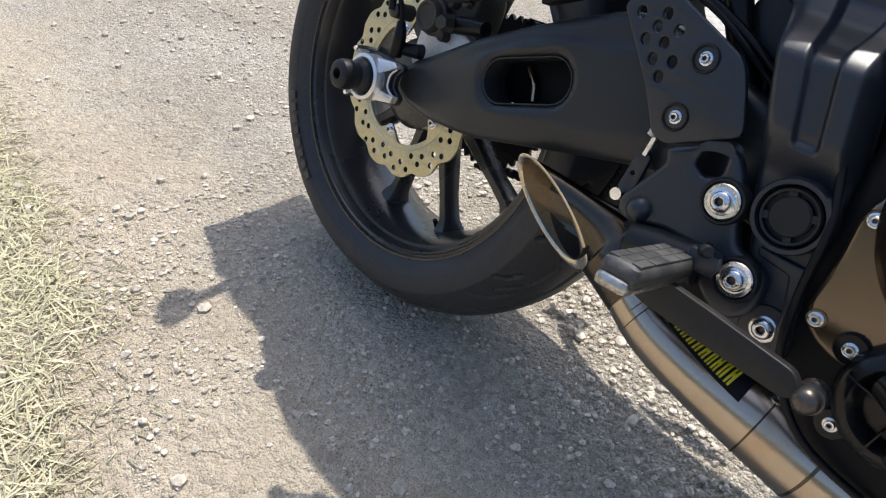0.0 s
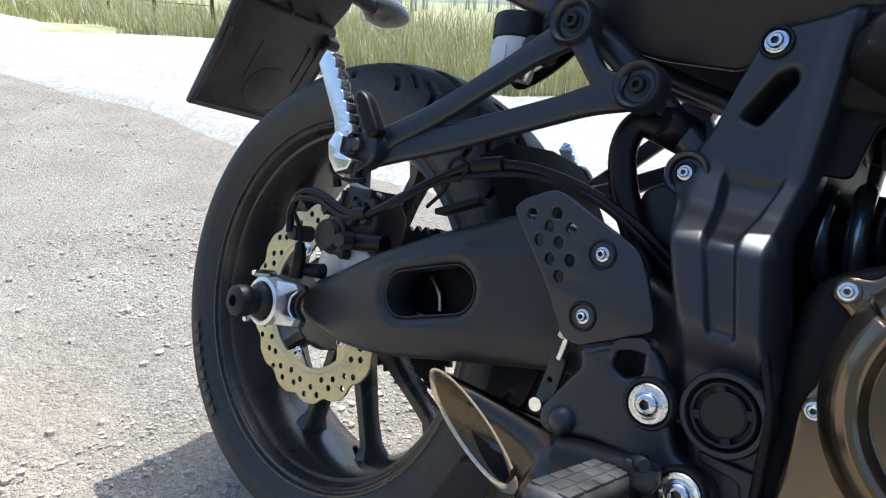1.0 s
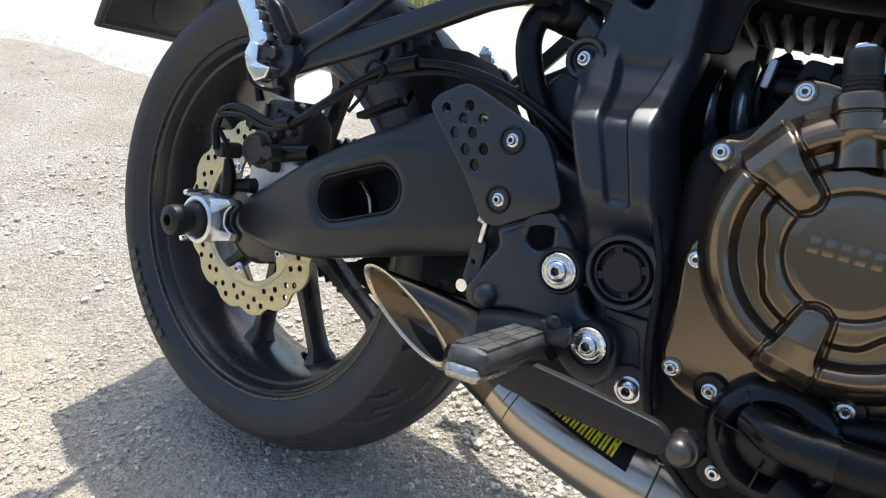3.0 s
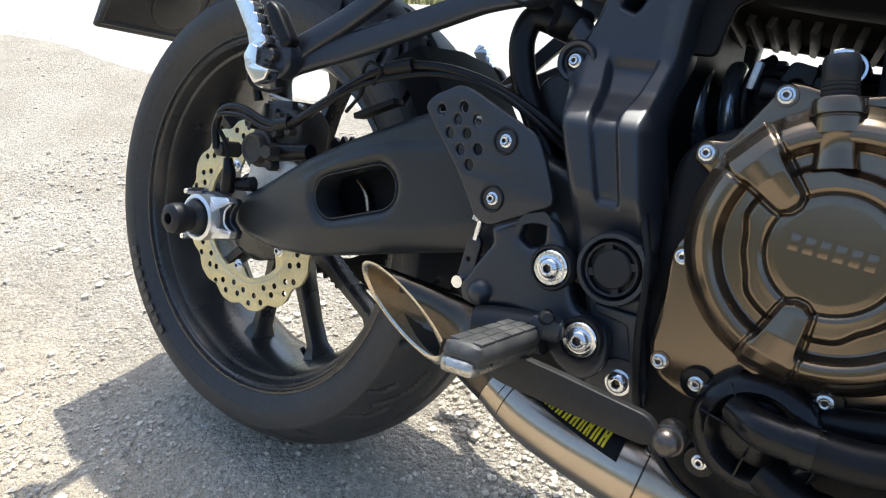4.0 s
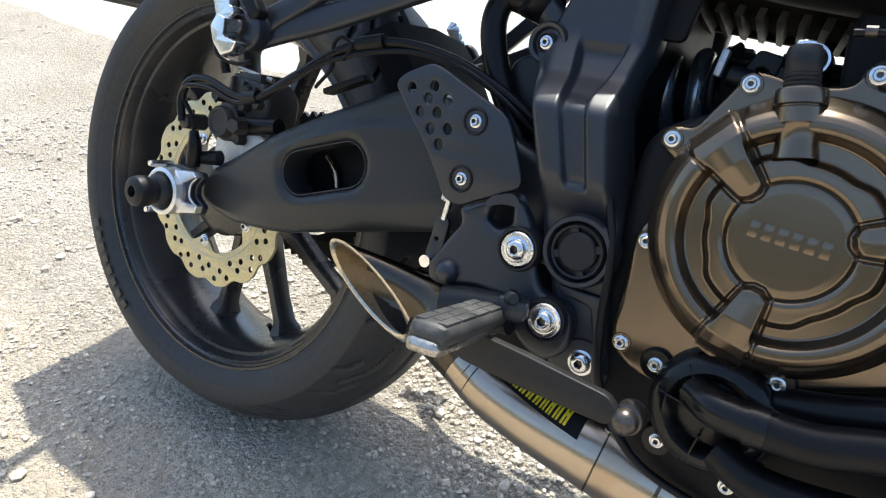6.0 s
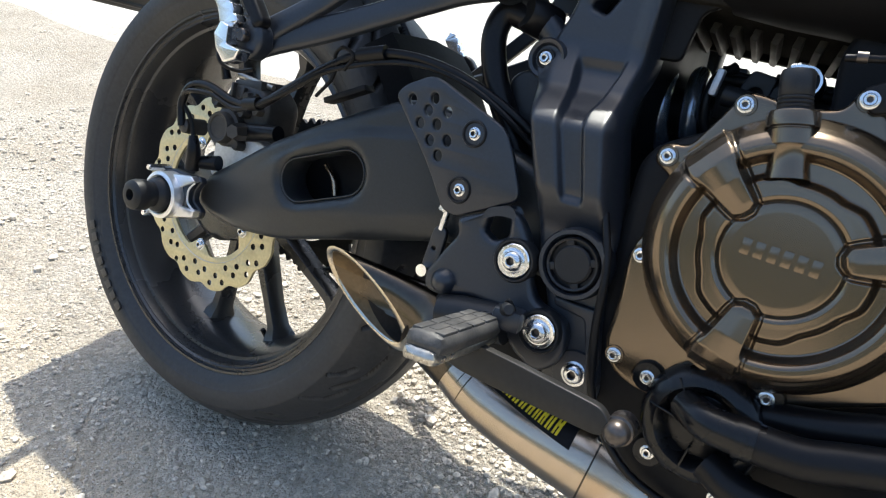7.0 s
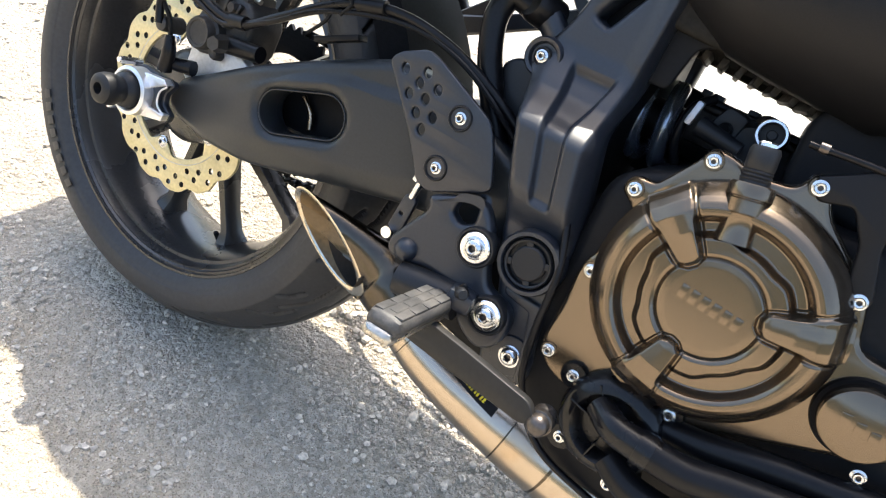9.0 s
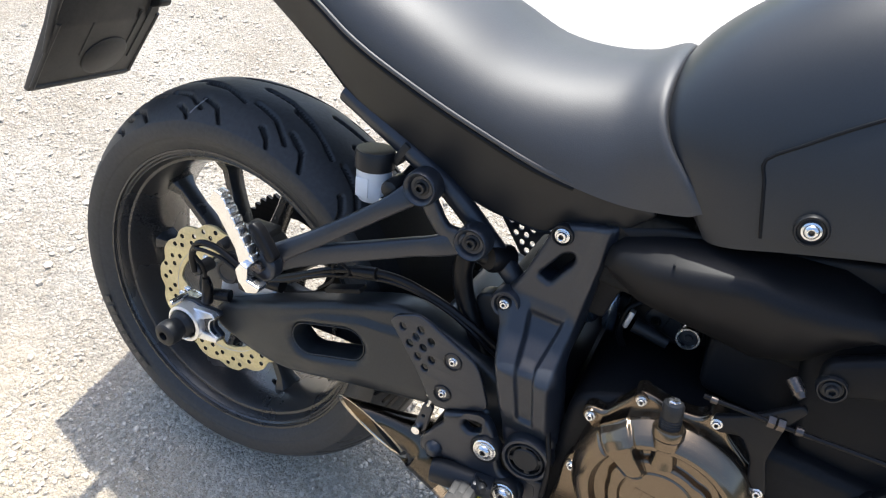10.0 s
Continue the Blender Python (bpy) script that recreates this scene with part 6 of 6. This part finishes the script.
def duct_mesh():
    rows = []
    for x, top, mid, low, w in ((0.512, 0.664, 0.652, 0.632, 0.10), (0.524, 0.676, 0.660, 0.626, 0.5), (0.555, 0.688, 0.668, 0.612, 0.9), (0.592, 0.700, 0.677, 0.607, 1.0), (0.640, 0.708, 0.688, 0.603, 1.0), (0.672, 0.714, 0.684, 0.600, 1.0),
                                (0.705, 0.717, 0.686, 0.614, 0.95), (0.733, 0.710, 0.692, 0.648, 0.90), (0.756, 0.700, 0.690, 0.670, 0.7), (0.770, 0.692, 0.688, 0.680, 0.3)):
        ring = []
        for y, z in ((-0.095, top - 0.006), (-0.150, top + 0.001), (-0.160, top - 0.001), (-0.191, mid + 0.008), (-0.197, mid + 0.001), (-0.1985, mid - 0.010), (-0.190, mid * 0.5 + low * 0.5), (-0.172, mid * 0.2 + low * 0.8), (-0.150, low + 0.001), (-0.120, low), (-0.095, low + 0.006)):
            ring.append(Vector((x, -0.108 + (y + 0.13) * (0.4 + 0.6 * w), z - 0.010)))
        rows.append(ring)
    return loft(rows)


duct = part("intake_duct", duct_mesh(), M_DUCT, bike, "black moulded intake duct under the tank", angle=40)
part("duct_seam", block((0.573, -0.168, 0.671), (0.0022, 0.036, 0.0022), 0.0006, (-22, 0, 0)), M_DARK, duct)

# ---- tail ----
TAIL = [(-0.25, 0.030, 0.880, 0.820, 0.0), (-0.18, 0.075, 0.885, 0.795, 0.0), (-0.08, 0.095, 0.880, 0.780, 0.0), (0.05, 0.100, 0.860, 0.795, 0.0), (0.20, 0.100, 0.80, 0.725, 0.0)]
part("tail_unit", loft([saddle_ring(*r) for r in blend(TAIL)]), M_PLASTIC, bike, "black plastic tail unit")
holder = part("plate_holder", plate([(-0.392, 0.525), (-0.380, 0.522), (-0.368, 0.540), (-0.305, 0.640), (-0.290, 0.690), (-0.296, 0.700), (-0.312, 0.692), (-0.330, 0.645)], -0.092, 0.092, 0.004, corner=0.006), M_HOLDER, bike, "dusty black number plate holder seen from its inner side")
part("holder_lip", tube([(-0.330, -0.094, 0.600), (-0.302, -0.094, 0.665), (-0.288, -0.090, 0.697), (-0.284, -0.078, 0.705), (-0.284, -0.035, 0.706)], [0.004, 0.006, 0.008, 0.009, 0.009], 12), M_HOLDER, holder)
for y in (-0.0885, 0.0885):
    part("holder_border", tube([(-0.374, y, 0.532), (-0.340, y, 0.588), (-0.304, y, 0.645)], 0.004, 8), M_HOLDER, holder)
part("holder_border", tube([(-0.374, -0.088, 0.532), (-0.374, 0.088, 0.532)], 0.004, 8), M_HOLDER, holder)
for y, h in ((-0.030, 0.07), (0.052, 0.10), (0.068, 0.11)):
    part("holder_rib", block((-0.3235, y, 0.612), (0.005, 0.003, h), 0.0015, (0, 32, 0)), M_HOLDER, holder)
part("plate_boss", lathe([(0, 0.005), (0.034, 0.005), (0.040, 0.001), (0.040, -0.008)], (-0.345, 0.018, 0.575), (0.85, 0, -0.53), 40), M_HOLDER, holder, "dusty round boss")
for k in range(4):
    part("moulded_bar", block((-0.3655, -0.062 + 0.011 * k, 0.548), (0.003, 0.007, 0.010), 0.0008, (0, 32, 0)), M_HOLDER, holder)
stem = part("plate_stem", plate([(-0.180, 0.775), (-0.200, 0.750), (-0.258, 0.745), (-0.263, 0.728), (-0.300, 0.690), (-0.315, 0.680), (-0.330, 0.752), (-0.28, 0.800), (-0.16, 0.805)], -0.055, 0.088, 0.007, corner=0.008), M_PLASTIC, bike, "black moulded tail bracket")
part("stem_tab", plate([(-0.300, 0.705), (-0.318, 0.690), (-0.292, 0.684), (-0.276, 0.672), (-0.280, 0.662), (-0.306, 0.654), (-0.335, 0.660), (-0.335, 0.700)], 0.070, 0.094, 0.003, corner=0.006), M_PLASTIC, stem)
for y in (-0.012, 0.044):
    part("stem_rib", block((-0.292, y, 0.712), (0.006, 0.005, 0.060), 0.0015, (0, -42, 0)), M_PLASTIC, stem)
for sy in (-1, 1):
    part("tail_wing", plate([(-0.171, 0.772), (-0.197, 0.748), (-0.262, 0.746), (-0.29, 0.775), (-0.25, 0.815), (-0.10, 0.815)], 0.062 * sy, 0.092 * sy, 0.005, corner=0.006), M_PLASTIC, stem)
for sy in (-1, 1):
    sig = part("turn_signal", lathe([(0, 0.052), (0.008, 0.049), (0.019, 0.036), (0.027, 0.014), (0.028, 0.0), (0.023, -0.020), (0.010, -0.032), (0, -0.033)], (-0.275, 0.160 * sy, 0.752), (0.75, 0.62 * sy, -0.1), 24), M_LENS, bike, "smoked grey turn signal on a short stalk")
    part("stalk", tube([(-0.262, 0.05 * sy, 0.752), (-0.268, 0.10 * sy, 0.752), (-0.272, 0.142 * sy, 0.750)], [0.014, 0.012, 0.013], 12), M_HOSE, sig)


# ---- loose stones ----
def pebble(bm, x, y, r, rng, plump=0.0):
    vs = []
    n, seg = 3, 6
    sx, sy, sz, t = rng.uniform(0.8, 1.3), rng.uniform(0.7, 1.1), rng.uniform(0.45, 0.8) + plump, rng.uniform(0, 6.28)
    z0 = grit(x, y) + r * sz * 0.35
    top = bm.verts.new((x, y, z0 + r * sz))
    low = bm.verts.new((x, y, z0 - r * sz))
    for i in range(1, n):
        a = math.pi * i / n
        ring = []
        for j in range(seg):
            b = 2 * math.pi * j / seg
            k = r * rng.uniform(0.8, 1.15)
            px, py = k * math.sin(a) * math.cos(b) * sx, k * math.sin(a) * math.sin(b) * sy
            ring.append(bm.verts.new((x + px * math.cos(t) - py * math.sin(t), y + px * math.sin(t) + py * math.cos(t), z0 + k * math.cos(a) * sz)))
        vs.append(ring)
    for j in range(seg):
        k = (j + 1) % seg
        bm.faces.new((top, vs[0][j], vs[0][k]))
        bm.faces.new((vs[0][j], vs[1][j], vs[1][k], vs[0][k]))
        bm.faces.new((vs[1][j], low, vs[1][k]))


def scatter():
    rng = random.Random(5)
    bm = bmesh.new()

    def stony(x, y):
        """How stony the ground is: loose gravel beyond the wheel's track, trodden earth on the near side."""
        return ease(-0.10, 0.10, y + 0.12 * noise.noise((x * 3, y * 3, 7.0)))

    for _ in range(30000):
        x, y = rng.uniform(-1.6, 0.85), rng.uniform(-0.72, 1.15)
        if rng.random() > 0.30 + 0.60 * stony(x, y):
            continue
        r = 0.0011 + (0.0018 + 0.0024 * stony(x, y)) * rng.random() ** 2.6
        if y > 0.0 and rng.random() < 0.12:
            r *= 1.8
        pebble(bm, x, y, r, rng)
    for _ in range(11000):
        x, y = rng.uniform(0.05, 0.95), rng.uniform(-0.10, 0.50)
        if rng.random() < stony(x, y) * (0.45 + 0.55 * ease(0.05, 0.20, y)):
            pebble(bm, x, y, 0.0015 + 0.0060 * rng.random() ** 3.4, rng, 0.12)
    # crumbs and small stones of the trodden earth
    for _ in range(9000):
        x, y = rng.uniform(-0.45, 0.70), rng.uniform(-0.60, 0.10)
        if noise.noise((x * 6, y * 6, 3.0)) > -0.12:
            pebble(bm, x, y, 0.0015 + 0.0042 * rng.random() ** 4, rng, 0.10)
    for _ in range(2500):
        x, y = rng.uniform(-7, 3), rng.uniform(-0.5, 1.4)
        pebble(bm, x, y, 0.003 + 0.008 * rng.random() ** 3, rng)
    ob = finish("gravel", bm, M_STONE, angle=30)
    tagged(ob, "loose pale pebbles strewn on the ground", "gravel", kind="stuff")
    rng = random.Random(11)
    spots = [(-0.112, -0.352, 0.011), (0.255, 0.060, 0.012), (0.400, -0.005, 0.011), (0.330, 0.045, 0.009), (0.300, 0.100, 0.010), (-0.62, 0.30, 0.014), (0.235, -0.255, 0.006), (0.21, 0.13, 0.010), (0.36, 0.10, 0.009),
             (-0.060, -0.400, 0.004), (0.010, -0.330, 0.003), (-0.010, -0.420, 0.005), (-0.40, -0.33, 0.007), (-0.43, -0.36, 0.008), (-0.22, -0.40, 0.004), (-0.60, -0.05, 0.010), (-0.87, 0.04, 0.012)]
    for _ in range(26):
        spots.append((rng.uniform(-1.2, 0.5), rng.uniform(0.0, 0.9) if rng.random() < 0.7 else rng.uniform(-0.4, 0.0), rng.uniform(0.005, 0.009)))
    for x, y, r in spots:
        bm = bmesh.new()
        pebble(bm, x, y, r, rng, 0.1)
        ob = finish("stone", bm, M_STONE, angle=30)
        tagged(ob, "pale rounded stone lying on the gravel", "stone", group="stones on the gravel")


scatter()


def blade(bm, x, y, z, h, w, lean, turn, segs=3):
    c, s = math.cos(turn), math.sin(turn)
    prev = None
    for i in range(segs + 1):
        k = i / segs
        px, pz = lean * k * k * h, h * (k - 0.35 * abs(lean) * k * k)
        ww = w * (1 - k) + 0.0003
        a = bm.verts.new((x + px * c - ww * s, y + px * s + ww * c, z + pz))
        b = bm.verts.new((x + px * c + ww * s, y + px * s - ww * c, z + pz))
        if prev:
            bm.faces.new((prev[0], prev[1], b, a))
        prev = (a, b)


def straw():
    rng = random.Random(3)
    bm = bmesh.new()

    def edge_at(cx):
        return -0.505 - 0.16 * max(0, cx + 0.15) / 0.25 + 0.045 * noise.noise((cx * 7, 0, 0)) + 0.05 * max(0, -0.3 - cx)

    for _ in range(520):
        cx = rng.uniform(-1.1, 0.09)
        cy = edge_at(cx) - abs(rng.gauss(0, 0.13)) + 0.02 * rng.random()
        for _ in range(rng.randint(4, 12)):
            blade(bm, cx + rng.gauss(0, 0.012), cy + rng.gauss(0, 0.012), grit(cx, cy) - 0.001, rng.uniform(0.010, 0.034), rng.uniform(0.0008, 0.0018), rng.uniform(0.8, 2.6), rng.uniform(0, 6.28))
    # flattened bits of straw lying past the tufts
    for _ in range(2600):
        cx = rng.uniform(-1.1, 0.15)
        cy = edge_at(cx) + abs(rng.gauss(0, 0.055)) - 0.12 * rng.random() ** 2
        a, n = rng.uniform(0, 6.28), rng.uniform(0.005, 0.020) * (2.2 if rng.random() < 0.04 else 1.0)
        p = Vector((cx, cy, grit(cx, cy) + 0.0022))
        q = p + Vector((math.cos(a) * n, math.sin(a) * n, rng.uniform(-0.001, 0.003)))
        tube([p, q], rng.uniform(0.0005, 0.0011), 4, 1, bm=bm)
    ob = finish("dry_grass", bm, M_STRAW, angle=180)
    tagged(ob, "dry yellow grass tufts at the gravel edge", "grass", kind="stuff")


straw()


def verge():
    rng = random.Random(8)
    bm = bmesh.new()
    for _ in range(78000):
        u = rng.random() ** 1.6
        x = 4 - 46 * u
        y = road_far(x) + 0.1 + (2.5 + 8 * u) * rng.random() ** 1.3
        if ((x + 12) / 1.7) ** 2 + ((y - 2.7) / 2.1) ** 2 < 1:
            continue
        d = math.hypot(x - 0.6, y + 0.6)
        h = rng.uniform(0.30, 0.85) * (0.55 + 0.6 * (noise.noise((x * 0.35, y * 0.35, 0)) + 0.5)) * (1.45 if x > -8 else 0.95)
        blade(bm, x, y, rise(x, y), max(0.10, h * rng.uniform(0.5, 1.05)), 0.0016 + 0.0006 * d, rng.uniform(0.1, 0.7), rng.uniform(0, 6.28), 3)
    for _ in range(11000):
        x, y = rng.uniform(-26, -11.2), rng.uniform(1.0, 9.5)
        if ((x + 12) / 1.7) ** 2 + ((y - 2.7) / 2.1) ** 2 < 1:
            continue
        d = math.hypot(x - 0.6, y + 0.6)
        blade(bm, x, y, rise(x, y), rng.uniform(0.25, 0.75), 0.0022 + 0.0008 * d, rng.uniform(0.1, 0.7), rng.uniform(0, 6.28), 3)
    ob = finish("verge_grass", bm, M_GRASS, angle=180)
    tagged(ob, "tall green and yellow grass along the road", "grass", kind="stuff")


verge()


def heap():
    bm = bmesh.new()
    rings = []
    for i in range(9):
        k = i / 8
        ring = []
        for j in range(28):
            a = 2 * math.pi * j / 28
            r = (1 - k) ** 0.7 * (1 + 0.15 * noise.noise((math.cos(a) * 2, math.sin(a) * 2, 3)))
            x, y = -12.1 + 1.2 * r * math.cos(a), 2.7 + 1.7 * r * math.sin(a)
            ring.append(Vector((x, y, rise(x, y) - 0.05 + 0.34 * k ** 1.3 + 0.04 * noise.noise((x, y, 0)))))
        rings.append(ring)
    ob = finish("sand_mound", loft(rings), M_SAND)
    tagged(ob, "low pale sand mound beside the road", "sand")


heap()


def fence():
    for k in range(11):
        x, y = -11.05 - 2.52 * k, 6.17 + 0.15 * k
        z = rise(x, y)
        post = finish("fence_post", block((0, 0, 1.05), (0.05, 0.05, 2.15), 0.006), M_POST)
        post.matrix_world = pose(x, y, z - 0.02, 0, 0.8 * math.sin(k * 2.1), 15)
        tagged(post, "dark steel fence post in the tall grass", "fence post", group="roadside fence posts")
    bm = bmesh.new()
    for h in (0.5, 1.0, 1.5, 1.85):
        pts = []
        for k in range(11):
            x, y = -11.05 - 2.52 * k, 6.17 + 0.15 * k
            pts.append((x, y, rise(x, y) + h))
        tube(pts, 0.006, 5, 1, bm=bm)
    tagged(finish("fence_wire", bm, M_POST), "thin wires strung between fence posts", "fence wire")


fence()


def gantry(x, y, w, h, bays):
    root = new("substation_gantry")
    root.matrix_world = pose(x, y, rise(x, y), 0, 0, 25)
    tagged(root, "distant grey steel substation gantry", "gantry", group="substation gantries")
    for i in range(bays + 1):
        px = -w / 2 + w * (i + 0.22 * math.sin(3.7 * i + x)) / bays
        part("column", merge(block((px, 0, h / 2), (0.16, 0.16, h), 0), block((px, 0.9, h / 2), (0.12, 0.12, h), 0)), M_GALV, root)
        part("insulator", lathe([(0.05, 0), (0.16, 0.1), (0.05, 0.2), (0.16, 0.3), (0.05, 0.4), (0.16, 0.5), (0.05, 0.6)], (px + 0.5, 0.3, h), (0, 0, 1), 8), M_POST, root)
    for k in range(4):
        part("beam", block((0, 0.4, h * (0.4 + 0.19 * k)), (w, 0.14, 0.14), 0), M_GALV, root)
    lace = bmesh.new()
    for i in range(bays * 3):
        px = -w / 2 + w * (i + 0.5) / (bays * 3)
        block((px, 0.2, h * 0.88), (0.06, 0.06, h * 0.24), 0, (0, 35 if i % 2 else -35, 0), lace)
    part("lacing", lace, M_GALV, root)


for gx, gy, gw, gh, gb in ((-14, 62, 26, 8, 4), (-34, 58, 22, 9, 3), (-62, 52, 30, 9, 4), (-6, 80, 34, 10, 5), (-48, 82, 40, 11, 5), (-24, 48, 14, 6, 2), (-90, 60, 30, 9, 6), (-31, 36, 15, 5.5, 3), (-42, 44, 21, 7.5, 4), (-52, 30, 13, 6, 2), (-64, 26, 17, 8, 3)):
    gantry(gx, gy, gw, gh, gb)


def slope(name, label, crest, a0, a1, mat):
    """A far slope between two bearings, wooded where it is in view."""
    n = int((a1 - a0) * 3)
    rows = []
    for j in range(15):
        k = j / 14
        row = []
        for i in range(n + 1):
            az = a0 + (a1 - a0) * i / n
            a, d = radians(az), 120 + 90 * k
            x, y = 0.6 - d * math.sin(a), -0.6 + d * math.cos(a)
            top = 0.6 + d * along(az, crest)
            low = rise(x, y) - 1.0
            z = low + (top - low) * math.sin(k * math.pi / 2) ** 0.8
            z += k * (2.2 * noise.noise((x * 0.08, y * 0.08, 1)) + 1.5 * noise.noise((x * 0.25, y * 0.25, 2)) + 0.8 * noise.noise((x * 0.7, y * 0.7, 3)))
            row.append((x, y, z))
        rows.append(row)
    k = n + 1
    me = bpy.data.meshes.new(name)
    me.from_pydata([p for r in rows for p in r], [], [(j * k + i, j * k + i + 1, (j + 1) * k + i + 1, (j + 1) * k + i) for j in range(14) for i in range(n)])
    me.materials.append(mat)
    tagged(new(name, me), label, "hill", kind="structure")


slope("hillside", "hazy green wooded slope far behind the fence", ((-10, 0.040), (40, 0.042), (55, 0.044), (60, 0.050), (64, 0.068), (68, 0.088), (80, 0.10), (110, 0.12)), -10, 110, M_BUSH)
# unseen slope added behind the camera so that reflections find a darker horizon
slope("unseen_slope", "unseen dark slope added on the near side", ((110, 0.12), (140, 0.24), (220, 0.27), (280, 0.20), (330, 0.06), (350, 0.040)), 110, 350, M_UNSEEN_SLOPE)
